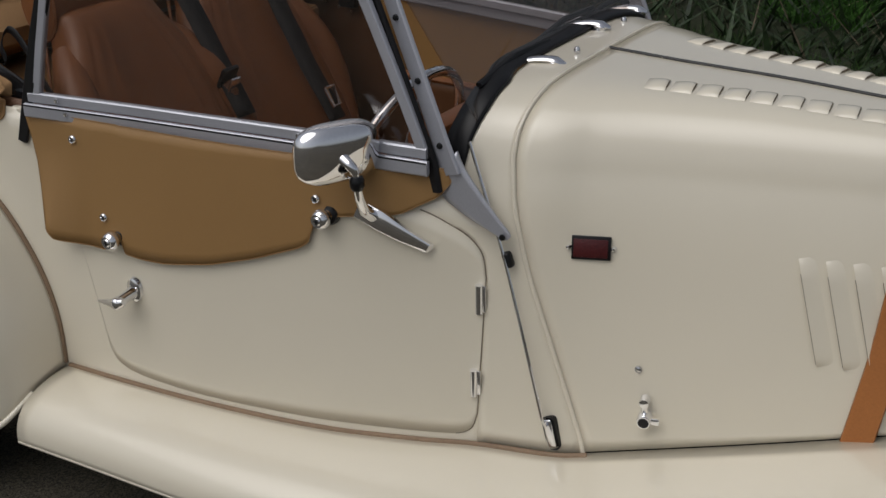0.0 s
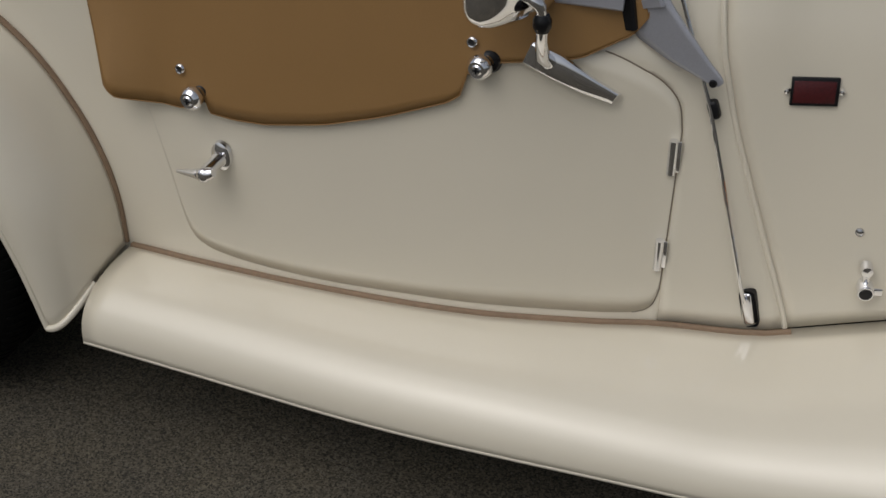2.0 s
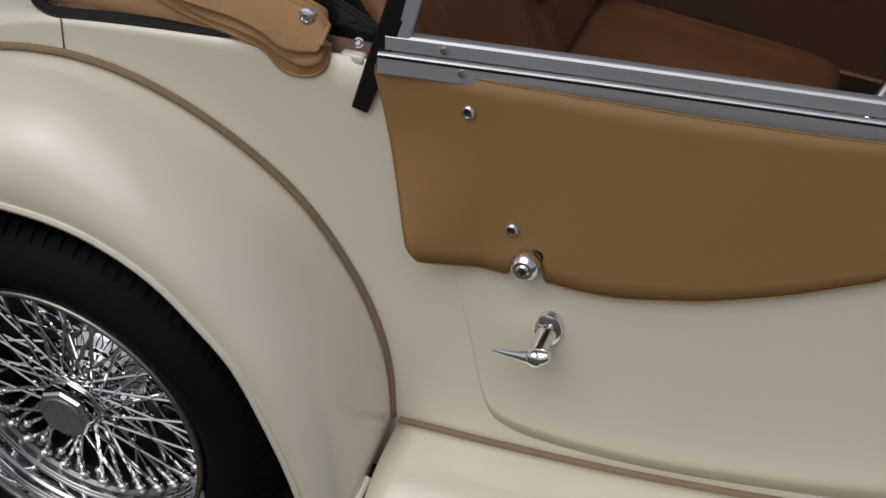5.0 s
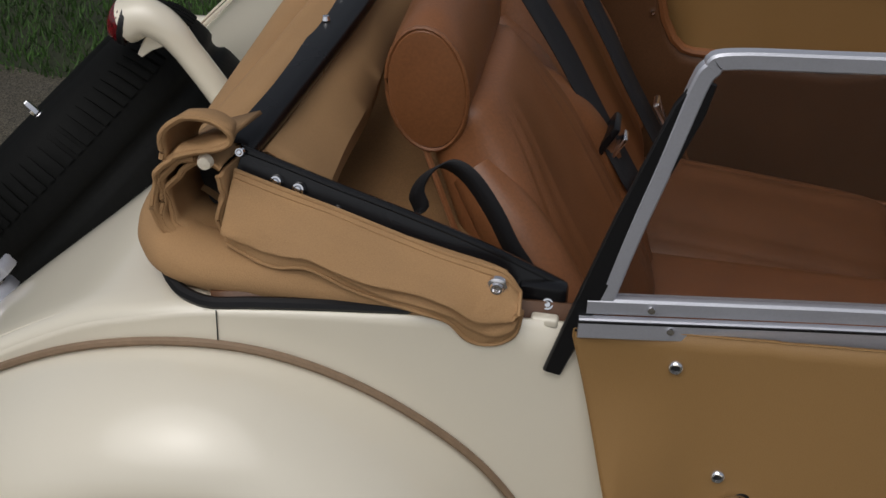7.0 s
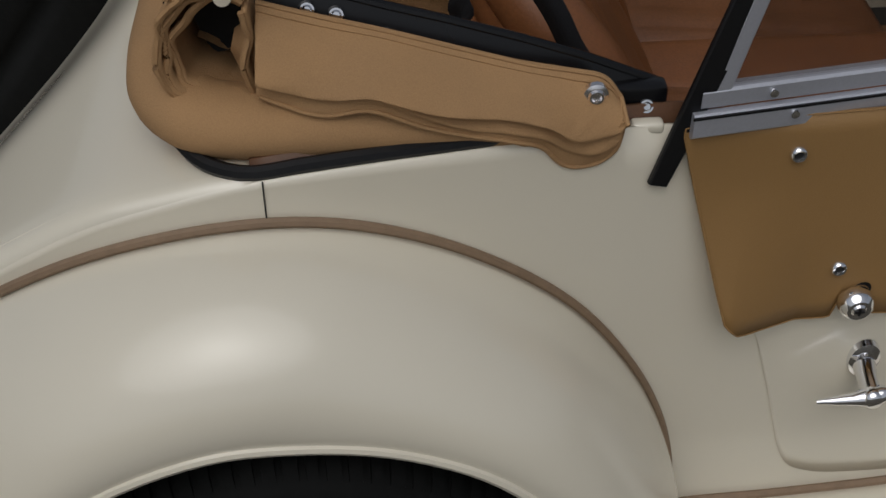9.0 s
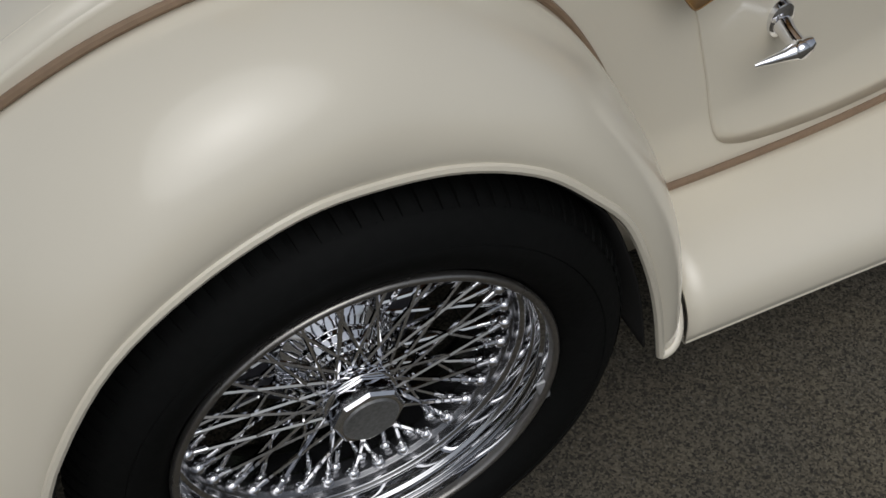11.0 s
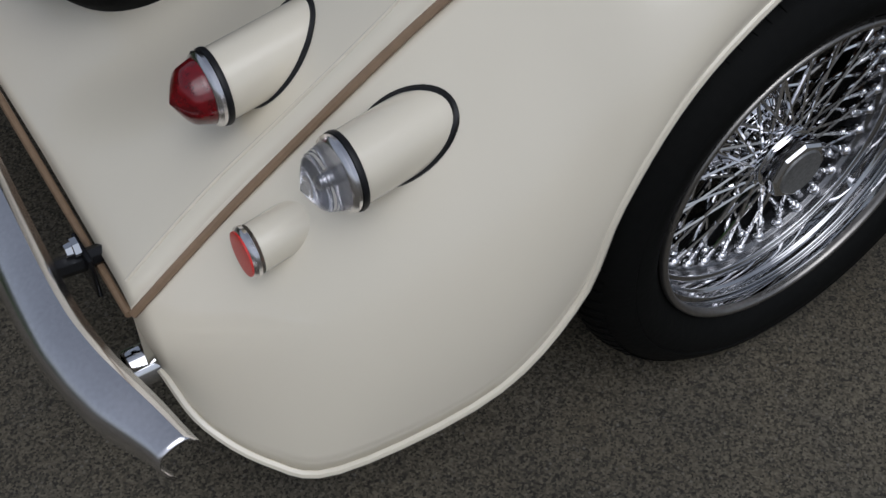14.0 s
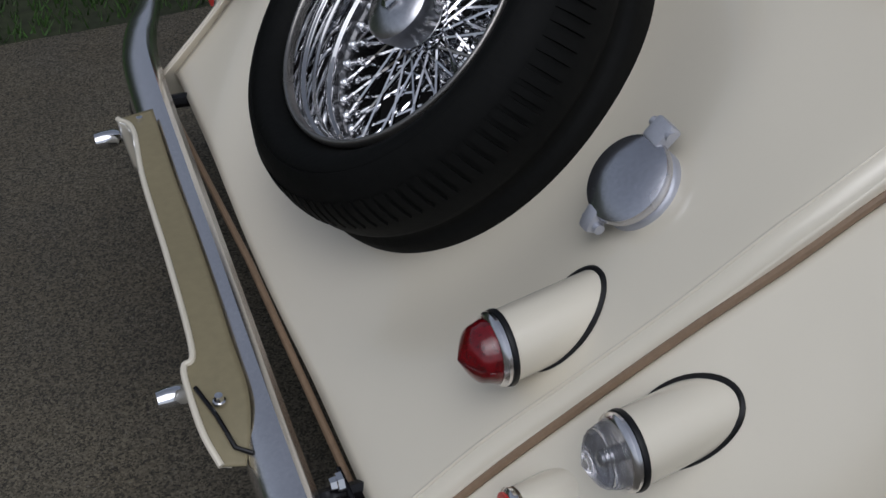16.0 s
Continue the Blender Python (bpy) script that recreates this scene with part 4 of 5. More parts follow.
rows = [[q - Vector((.026, 0, 0)), q - Vector((.024, .004, 0)), q + Vector((.024, -.004, 0)), q + Vector((.026, 0, 0))] for q in strap]
part("bonnet_strap", grid(rows), STRAPM, bonnet, "tan leather bonnet strap", thick=.004, at=Matrix())

for side in (0, 1):
    # side reflector
    ry = hood_y(1.413, .662)
    turn = Matrix.Rotation(radians(21 if not side else -21), 4, "Z") @ Matrix.Rotation(radians(-10 if not side else 10), 4, "X")
    c = flip([(1.413, ry - .003, .662)], side)[0]
    refl = part("side_reflector", box((.065, .006, .040), c, .0012, turn=turn), BLACKPAINT, car, "dark red side reflector in black frame")
    part("reflector_lens", box((.057, .004, .031), c + Vector((0, -.0025 if not side else .0025, 0)), .001, turn=turn), mat("dark_red_reflector", (0.055, 0.005, 0.006), 0.35, vary=0.35, grain=260, bump=0.3) if not side else bpy.data.materials["dark_red_reflector"], refl, at=Matrix())
    for dx in (-.037, .037):
        part("reflector_screw", lathe([(0, -.005), (.0035, -.004), (.004, .003)], 10), CHROME, refl, at=Matrix.Translation(c + turn @ Vector((dx, 0, 0))))
    # bonnet catch and small screw
    cx, cz = 1.529, .384
    c = flip([(cx, side_y(cx, cz), cz)], side)[0]
    face = Matrix.Translation(c) @ Matrix.Rotation(math.pi if side else radians(14), 4, "Z")
    catch = part("bonnet_catch", lathe([(0, -.030), (.011, -.030), (.0125, -.027), (.0125, -.008), (.010, -.006), (.010, .002)], 20), CHROME, car, "chrome bonnet catch")
    catch.matrix_basis = face
    part("catch_stem", tube([(0, -.012, .0), (-.002, -.012, .030)], .0065, 10), CHROME, catch, at=Matrix())
    part("catch_cap", lathe([(0, -.020), (.008, -.019), (.009, -.010), (.009, 0)], 14), CHROME, catch, at=Matrix.Translation((-.002, 0, .030)))
    part("catch_wing", box((.022, .004, .012), (.014, -.016, -.003), .002), CHROME, catch, at=Matrix())
    part("catch_face", lathe([(0, -.0312), (.0085, -.0310), (.0095, -.0298)], 20), BLACKPAINT, catch, "dark round face", at=Matrix())
    sx, sz = 1.508, .461
    part("bonnet_screw", lathe([(0, -.004), (.0035, -.0035), (.006, -.002), (.0065, .001)], 14), RIMCHROME, car, "small chrome screw").matrix_basis = Matrix.Translation(flip([(sx, side_y(sx, sz) - .001, sz)], side)[0]) @ Matrix.Rotation(math.pi if side else 0, 4, "Z")
    # stay rod beside the scuttle
    rod = part("stay_rod", tube(flip([(1.216, .374, .832), (1.290, .361, .641), (1.372, .346, .366), (1.377, .350, .350)], side), .0030, 8), CHROME, car, "thin chrome stay rod with black grommet")
    part("grommet", box((.015, .016, .028), flip([(1.293, .367, .640)], side)[0], .005, 3, turn=Matrix.Rotation(radians(-20), 4, "Y")), BLACK, rod, at=Matrix())
    fc = flip([(1.383, side_y(1.383, .335) - .002, .335)], side)[0]
    part("foot_gasket", box((.024, .004, .062), fc, .008, 3, turn=Matrix.Rotation(radians(-14), 4, "Y")), BLACK, rod, at=Matrix())
    part("foot_plate", box((.017, .009, .054), fc + Vector((-.002, -.004 if not side else .004, 0)), .004, 3, turn=Matrix.Rotation(radians(-14), 4, "Y")), CHROME, rod, at=Matrix())

# ---- door mirror ----
mirror_ob = part("door_mirror", bar([(1.052, .286, .712), (1.09, .29, .697), (1.13, .304, .672), (1.168, .322, .650)], .03, .014, (-.2, -1, .25), widths=[.034, .036, .027, .017]), CHROME, car, "chrome door mirror on a cranked arm")
part("mirror_arm", tube([(1.080, .284, .706), (1.080, .262, .722), (1.084, .243, .755), (1.087, .235, .775)], .008, 12, radii=[.011, .0098, .0088, .008]), CHROME, mirror_ob, at=Matrix())
part("mirror_joint", lathe([(0, -.013), (.009, -.012), (.0125, -.005), (.0125, .005), (.009, .012), (0, .013)], 16, axis="Z"), BLACKPAINT, mirror_ob, "black ball joint", at=Matrix.Translation((1.088, .233, .783)))
part("mirror_neck", tube(spline([(1.088, .233, .79), (1.086, .230, .804), (1.078, .228, .814), (1.064, .232, .820)], 10), .008, 12, radii=[.0065 + .004 * (i / 9) for i in range(10)]), CHROME, mirror_ob, at=Matrix())


def rounded(w, h, k, n=40, p=4.0):
    out = []
    for i in range(n):
        a = 2 * math.pi * i / n
        c, s = math.cos(a), math.sin(a)
        out.append((math.copysign(abs(c) ** (2 / p), c) * w / 2 * k, math.copysign(abs(s) ** (2 / p), s) * h / 2 * k))
    return out


head = Matrix.Translation((1.040, .246, .824)) @ Matrix.Rotation(radians(-30), 4, "Z") @ Matrix.Rotation(radians(6), 4, "Y")
rows = [[(x, a, b) for a, b in rounded(.152, .106, k, p=3.2)] for x, k in ((-.004, .95), (-.006, .985), (-.002, 1.0), (.008, .985), (.018, .90), (.026, .70), (.031, .4), (.032, .05))]
part("mirror_shell", grid(rows, close_v=True), CHROME, mirror_ob, "rounded chrome mirror shell", at=head)
pane = bmesh.new()
pane.faces.new([pane.verts.new((-.004, a, b)) for a, b in rounded(.152, .106, .96, p=3.2)])
part("mirror_glass", pane, mat("mirror_glass", (0.9, 0.9, 0.9), 0.02, metal=1.0, vary=0.0, rough_vary=0.0), mirror_ob, at=head)
# ---- cockpit ----
def sheet(rows, name, material, parent=None, label="", thick=.004, **k):
    return part(name, grid(rows), material, parent or car, label, thick=thick, **k)


part("cockpit_floor", box((1.02, .74, .02), (.66, YC, .285), .004), CARPET, car, "brown carpeted floor")
part("dashboard", box((.05, .80, .20), (1.12, YC, .735), .012), LEATHER, car, "brown leather dashboard")
part("bulkhead", box((.02, .80, .36), (1.15, YC, .47), .004), CARPET, car)
part("rear_shelf", box((.30, 1.02, .02), (.09, YC, .755), .006), CARPET, car, "tan carpeted shelf behind the seats")
part("shelf_front", box((.02, 1.02, .46), (.235, YC, .53), .006), CARPET, car)
part("tunnel", box((.80, .16, .20), (.68, YC, .39), .04, 4), LEATHER, car, "brown leather covered tunnel")
for side in (0, 1):
    rows = []
    for i in range(60):
        x = -.02 + 1.16 * i / 59
        zt = rail_z(x) + .012 if x < .44 else max(rail_z(x) + .012, table(x, DOOR_X, DOOR_HI) + .006)
        rows.append([Vector((x, side_y(x, z) + .016, z)) for z in [.30 + (zt - .30) * j / 9 for j in range(10)]])
    trim = sheet([flip(r, side) for r in rows], "inner_trim", TRIML, label="brown leather side trim")
    part("trim_piping", tube(flip([r[-1] for r in rows if r[-1].x > .37], side), .009, 8), LEATHER, trim, at=Matrix())
    pocket = [(x, side_y(x, z) + .024, z) for x, z in ((.50, .56), (.50, .40), (.56, .35), (.80, .345), (1.05, .35))]
    part("pocket_piping", tube(flip(spline(pocket, 24), side), .005, 6), LEATHER, trim, at=Matrix())
    for k in range(9):
        x = .05 + .045 * k
        part("trim_stud", lathe([(0, .006), (.004, .005), (.005, 0)], 8), CHROME, trim, at=Matrix.Translation(flip([(x, side_y(x, .72) + .018, rail_z(x) - .03 - .004 * k)], side)[0]) @ Matrix.Rotation(0 if not side else math.pi, 4, "Z"))


def pad(w, h, d, pleats=0, n=26, m=40, p=5.0, deep=.004):
    """A stuffed cushion: w across y, h along z, d thick along x, front face to +x, with sewn pleats."""
    rows = []
    for i in range(m):
        v = -1 + 2 * i / (m - 1)
        row = []
        for k in range(2 * n):
            a = 2 * math.pi * k / (2 * n)
            c, s = math.cos(a), math.sin(a)
            y = math.copysign(abs(c) ** (2 / p), c)
            x = math.copysign(abs(s) ** (2 / 3.2), s)
            f = max(.0, 1 - abs(v) ** 6) ** .35
            puff = 0.0
            if pleats and s > 0:
                win = min(1, max(0, (.78 - abs(y)) / .12)) * min(1, max(0, (.88 - abs(v)) / .25)) * min(1, s * 2)
                puff = -deep * win * (1 - abs(math.sin(y * pleats * math.pi / 1.44 + math.pi / 2))) ** 3
            row.append((d / 2 * x * (.35 + .65 * f) + puff, w / 2 * y * (.93 + .07 * f), h / 2 * v))
        rows.append(row)
    bm = grid(rows, close_v=True)
    bm.verts.ensure_lookup_table()
    bm.faces.new([bm.verts[k] for k in range(2 * n)])
    bm.faces.new([bm.verts[(m - 1) * 2 * n + k] for k in reversed(range(2 * n))])
    return bm


# Seat leather darkened in colour for the shade low in the cockpit.
CUSHION = mat("shaded_cushion_leather", (0.165, 0.066, 0.025), 0.45, vary=0.2, grain=260, bump=0.2, blotch=12)


def seat(y, back_by=0.0):
    back = pad(.41, .50, .12, 7, n=60, deep=.007)
    for v in back.verts:
        k = min(1.0, max(0.0, (v.co.z - .03) / .20))
        v.co.y *= 1 - .36 * k * k * (3 - 2 * k)
    s = part("seat", back, LEATHER, car, "pleated brown leather bucket seat")
    s.matrix_basis = Matrix.Translation((.305 - back_by, y, .685)) @ Matrix.Rotation(radians(-29), 4, "Y")
    here = s.matrix_basis.inverted()
    part("seat_cushion", pad(.35, .46, .15, 5, n=60, deep=.008), CUSHION, s, at=here @ Matrix.Translation((.63, y, .405)) @ Matrix.Rotation(radians(-84), 4, "Y"))
    for k in (-1, 1):
        part("side_bolster", tube(spline([(.015, k * .195, -.22), (.03, k * .205, -.05), (.020, k * .175, .08), (-.005, k * .13, .17)], 48), .045, 24, radii=[.03 + .014 * math.sin(math.pi * j / 47) for j in range(48)]), LEATHER, s, at=Matrix())
        part("bolster_piping", tube(spline([(-.045, k * .212, -.20), (-.045, k * .222, 0), (-.05, k * .165, .13), (-.05, k * .125, .22)], 16), .004, 6), LEATHER, s, at=Matrix())
    # headrest: a padded roll with piped oval ends
    rows = []
    for j, (v, f) in enumerate(((-.135, .004), (-.137, .55), (-.134, .90), (-.126, .99), (-.08, 1.02), (0, 1.03), (.08, 1.02), (.126, .99), (.134, .90), (.137, .55), (.135, .004))):
        rows.append([(.050 * f * math.cos(2 * math.pi * k / 30), v, .083 * f * math.sin(2 * math.pi * k / 30)) for k in range(30)])
    hp = here @ Matrix.Translation((.158 - back_by, y, .932)) @ Matrix.Rotation(radians(-6), 4, "Y")
    part("headrest", grid(rows, close_v=True), LEATHER, s, "padded leather headrest", at=hp)
    for v in (-.131, .131):
        part("headrest_piping", tube([(.0475 * math.cos(2 * math.pi * k / 30), v, .079 * math.sin(2 * math.pi * k / 30)) for k in range(31)], .0032, 6, cap=False), LEATHER, s, at=hp)
    return s


seat(.575)
seat(.985, .035)


def ribbon(path, w, across, name, material, parent, label="", thick=.002):
    a = Vector(across).normalized() * w / 2
    rows = [[Vector(q) - a, Vector(q) + a] for q in path]
    return sheet(rows, name, material, parent, label, thick)


ribbon(spline([(.120, .335, .806), (.172, .328, .837), (.169, .325, .866), (.181, .323, .894), (.204, .322, .911), (.230, .322, .897), (.258, .324, .854), (.279, .328, .808), (.302, .335, .766), (.320, .345, .71)], 40), .026, (.55, -.25, .5), "seat_strap", WEB, car, "black webbing strap round the seat")
belt = ribbon(spline([(.19, .766, 1.0), (.24, .766, .925), (.292, .766, .846), (.341, .766, .760), (.376, .766, .700), (.412, .766, .640)], 20), .048, (.3, 1, .1), "seat_belt", WEB, car, "black seat belt with chrome buckle")
part("buckle", box((.012, .052, .052), (.366, .764, .722), .004, turn=Matrix.Rotation(radians(28), 4, "Y")), BLACKPAINT, belt, at=Matrix())
part("buckle_tongue", box((.008, .030, .040), (.382, .764, .706), .003, turn=Matrix.Rotation(radians(28), 4, "Y")), BEZEL, belt, at=Matrix())
belt = ribbon(spline([(.262, 1.041, .915), (.305, 1.041, .816), (.345, 1.042, .745), (.383, 1.043, .674), (.424, 1.053, .599), (.450, 1.055, .553)], 20), .050, (.2, 1, .1), "seat_belt", WEB, car, "black seat belt with chrome buckle")
bk = [(.421, 1.038, .627), (.421, 1.066, .627), (.441, 1.066, .585), (.441, 1.038, .585), (.421, 1.038, .627)]
part("buckle_tongue", tube([Vector(q) + Vector((.012, -.004, .006)) for q in bk], .0055, 8), BEZEL, belt, at=Matrix())

# steering wheel
sw = Matrix.Translation((.95, .56, .69)) @ Matrix.Rotation(radians(-68), 4, "Y")
wheel_rim = part("steering_wheel", tube([(.195 * math.cos(2 * math.pi * k / 48), .195 * math.sin(2 * math.pi * k / 48), 0) for k in range(49)], .010, 10, cap=False), CHROME, car, "thin-rimmed steering wheel with spokes")
wheel_rim.matrix_basis = sw
for k in range(3):
    a = 2 * math.pi * k / 3
    part("wheel_spoke", bar([(.02 * math.cos(a), .02 * math.sin(a), -.01), (.19 * math.cos(a), .19 * math.sin(a), 0)], .03, .003, (0, 0, 1)), ALU, wheel_rim, at=Matrix())
part("wheel_boss", lathe([(0, .02), (.03, .016), (.035, 0), (.03, -.02), (.022, -.2)], 20, axis="Z"), BLACKPAINT, wheel_rim, at=Matrix())

# ---- folded hood ----
def pillow_tube(path, ry, rz, n=20, folds=0, amp=0.0, seed=0, name="hood"):
    """A soft tube; ry, rz: half sizes along the path; folds: creases along it."""
    path = [Vector(q) for q in path]
    rows = []
    for i, q in enumerate(path):
        d = (path[min(i + 1, len(path) - 1)] - path[max(i - 1, 0)]).normalized()
        side = d.cross(Vector((0, 0, 1))).normalized()
        top = side.cross(d)
        row = []
        for k in range(n):
            a = 2 * math.pi * k / n
            f = 1 + amp * math.sin(folds * a + seed + i * .13) + .5 * amp * noise.noise(Vector((q.x * 22, q.y * 12 + seed, a * 1.4)))
            row.append(q + side * (ry[i] * f * math.cos(a)) + top * (rz[i] * f * math.sin(a)))
        rows.append(row)
    bm = grid(rows, close_v=True)
    return bm


def fade(u, a, b):
    return a + (b - a) * u


def pinch(i, n):
    e = min(i, n - 1 - i)
    return min(1.0, .25 + e * .22)


# Flap edges lie along sight lines, placed to fit the camera's view.
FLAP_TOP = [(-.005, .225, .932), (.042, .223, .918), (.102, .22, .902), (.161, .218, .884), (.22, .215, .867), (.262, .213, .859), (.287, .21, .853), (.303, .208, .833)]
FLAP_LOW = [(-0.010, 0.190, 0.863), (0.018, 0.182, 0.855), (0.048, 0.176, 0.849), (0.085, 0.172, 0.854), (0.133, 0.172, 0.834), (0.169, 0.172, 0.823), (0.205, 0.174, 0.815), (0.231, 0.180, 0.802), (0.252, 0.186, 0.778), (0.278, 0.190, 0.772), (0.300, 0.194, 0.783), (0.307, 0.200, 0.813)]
hood = None
cush = spline([(.262, .226, .808), (.19, .220, .814), (.08, .212, .822), (-.03, .208, .828), (-.074, .226, .834), (-.090, .278, .842), (-.088, .42, .846), (-.086, YC, .850)], 60)
cush = cush + [Vector((q.x, 2 * YC - q.y, q.z)) for q in reversed(cush[:-1])]
nC = len(cush)
hood = part("folded_hood", pillow_tube(cush, [.040 * pinch(i, nC) for i in range(nC)], [.030 * pinch(i, nC) for i in range(nC)], 18, 1, .02), CANVAS, car, "folded tan canvas hood on a black frame")
edge = []
for q in cush[6:-6]:
    k = min(1.0, max(0.0, (q.x + .074) / .05))
    y = side_y(q.x, rail_z(q.x)) + .008
    on_rail = Vector((q.x, y if q.y < YC else 2 * YC - y, rail_z(q.x) + .004))
    out = (Vector((q.x, q.y, 0)) - Vector((.15, YC, 0))).normalized()
    edge.append(on_rail * k + (q + out * .024 + Vector((0, 0, -.018))) * (1 - k))
part("hood_trim", tube(spline(edge[::3], 90), .0072, 8), BLACK, hood, "black rubber edge trim", at=Matrix())
n = 40
for side in (0, 1):
    main = spline([(-.030, .246, .885), (.02, .243, .872), (.10, .240, .856), (.19, .238, .836), (.26, .237, .820), (.290, .237, .810)], n)
    part("hood_fold", pillow_tube(flip(main, side), [.024 * pinch(i, n) for i in range(n)], [fade(i / (n - 1), .040, .020) * pinch(i, n) for i in range(n)], 24, 4, .08, 1.3), CANVAS, hood, "creased canvas fold", at=Matrix())
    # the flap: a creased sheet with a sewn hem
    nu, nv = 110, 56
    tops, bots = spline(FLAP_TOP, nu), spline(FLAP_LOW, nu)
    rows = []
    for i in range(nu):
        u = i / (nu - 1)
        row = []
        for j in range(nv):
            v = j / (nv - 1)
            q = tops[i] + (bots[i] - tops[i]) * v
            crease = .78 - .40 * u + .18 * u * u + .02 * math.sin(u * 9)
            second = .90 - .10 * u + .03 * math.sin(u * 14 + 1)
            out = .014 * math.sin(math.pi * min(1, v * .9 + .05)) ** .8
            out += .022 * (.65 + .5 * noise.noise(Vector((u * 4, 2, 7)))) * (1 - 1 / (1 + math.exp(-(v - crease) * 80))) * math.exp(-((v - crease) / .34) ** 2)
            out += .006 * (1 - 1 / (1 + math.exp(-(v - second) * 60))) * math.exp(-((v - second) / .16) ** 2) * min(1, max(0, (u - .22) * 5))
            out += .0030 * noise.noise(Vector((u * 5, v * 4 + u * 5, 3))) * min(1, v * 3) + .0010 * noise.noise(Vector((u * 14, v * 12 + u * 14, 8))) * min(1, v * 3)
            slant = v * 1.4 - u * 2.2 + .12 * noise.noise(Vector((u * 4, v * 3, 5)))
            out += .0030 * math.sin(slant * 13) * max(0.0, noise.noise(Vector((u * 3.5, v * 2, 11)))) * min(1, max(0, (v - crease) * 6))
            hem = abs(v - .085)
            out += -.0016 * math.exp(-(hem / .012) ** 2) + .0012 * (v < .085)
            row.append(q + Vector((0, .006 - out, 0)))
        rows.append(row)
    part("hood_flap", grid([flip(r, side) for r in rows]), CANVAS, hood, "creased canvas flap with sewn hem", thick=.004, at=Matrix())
    rim_ = [r[0] for r in rows] + rows[-1] + [r[-1] for r in reversed(rows)]
    part("hood_seam", tube(flip(rim_[::2], side), .0024, 6), CANVAS, hood, at=Matrix())
    # a small tucked fold showing under the flap
    tuck = spline([(.055, .212, .838), (.085, .206, .828), (.13, .204, .812), (.19, .204, .800), (.225, .208, .796)], 30)
    part("hood_fold", pillow_tube(flip(tuck, side), [.010 * pinch(i, 30) for i in range(30)], [.013 * pinch(i, 30) for i in range(30)], 16, 3, .12, .7), CANVAS, hood, "creased canvas fold", at=Matrix())
    # stud on the flap tip
    sm = Matrix.Translation(flip([(.279, .202, .842)], side)[0]) @ Matrix.Rotation(math.pi if side else 0, 4, "Z")
    part("hood_stud", lathe([(0, -.0035), (.0035, -.0035), (.0045, -.0062), (.0062, -.0062), (.0074, -.0035), (.0085, -.0032), (.0110, -.0018), (.0115, .003)], 24), BEZEL, hood, "chrome press stud", at=sm)
    # the open end: layered loops of cloth
    loops = (
        [(-.073, .952), (-.072, .972), (-.061, .993), (-.043, 1.004), (-.023, 1.004), (-.001, .995), (.003, .986), (-.005, .974), (-.026, .967), (-.05, .96), (-.07, .947)],
        [(-.005, .975), (-.026, .967), (-.05, .958), (-.07, .946), (-.084, .924), (-.088, .896), (-.085, .868), (-.072, .845), (-.049, .832), (-.018, .828), (-.003, .832)],
        [(-.042, .951), (-.057, .948), (-.07, .936), (-.08, .918), (-.083, .896), (-.080, .869), (-.066, .853), (-.048, .842), (-.027, .837), (-.012, .835)],
        [(-.013, .94), (-.027, .947), (-.042, .945), (-.055, .934), (-.065, .923), (-.076, .908), (-.079, .89), (-.073, .867), (-.062, .857), (-.047, .85), (-.035, .844), (-.017, .845)],
        [(-.014, .936), (-.014, .912), (-.018, .884), (-.016, .856)],
    )
    for j, lp in enumerate(loops):
        rows = []
        for q in spline([(x, 0, z) for x, z in lp], 60):
            w = .0016 * math.sin(q.x * 140 + q.z * 110 + j) + .002 * noise.noise(Vector((q.x * 60, j, q.z * 60)))
            y0 = (.200, .203, .208, .214, .206)[j]
            if j == 0:
                mid = Vector((-.036, 0, .976))
                near_, far_ = mid + (q - mid) * .92, mid + (q - mid) * .5
                rows.append([Vector((q.x + w, y0 + w, q.z)), Vector((q.x + w * .5, y0 + .012, q.z - w)), Vector((near_.x, y0 + .032, near_.z - .004 + w)), Vector((far_.x, y0 + .056, far_.z - .016))])
            else:
                rows.append([Vector((q.x + w, y0 + w, q.z)), Vector((q.x + w * .5, y0 + .012, q.z - w)), Vector((q.x + .002, y0 + .035, q.z + w)), Vector((q.x + .012, y0 + .085, q.z - .004))])
        layer = sheet([flip(r, side) for r in rows], "cloth_layer", CANVAS, hood, thick=.0045, at=Matrix())
        part("cloth_hem", tube(flip([r[0] for r in rows], side), .0030, 6), CANVAS, layer, at=Matrix())
    # Dark disc stands in for the shade inside the open end.
    part("mouth_shade_disc", lathe([(0, .01), (.040, .008), (.046, -.004)], 20), DARK, hood, at=Matrix.Translation(flip([(-.048, .275, .898)], side)[0]) @ Matrix.Diagonal((.9, -1 if side else 1, .9, 1)))
    part("strap_button", lathe([(0, -.008), (.007, -.007), (.009, 0)], 14), mat("ivory_button", (0.75, 0.68, 0.55), 0.4) if not side else bpy.data.materials["ivory_button"], hood, at=Matrix.Translation(flip([(-.029, .211, .949)], side)[0]))
    # frame side arm
    arm = [(-.006, .249, .926), (.037, .248, .913), (.096, .248, .893), (.156, .247, .875), (.217, .246, .855), (.278, .246, .832), (.338, .245, .806)]
    nn = (0, -1, .5) if not side else (0, 1, .5)
    part("frame_arm", bar(flip(arm, side), .040, .012, nn), BLACKPAINT, hood, "black painted hood frame arm", at=Matrix())
    part("arm_flange", tube(flip([Vector(q) + Vector((0, .004, .017)) for q in arm], side), .0045, 8), BLACKPAINT, hood, at=Matrix())
    part("frame_pivot", box((.052, .022, .064), flip([(.325, .240, .795)], side)[0], .006), BLACKPAINT, hood, at=Matrix())
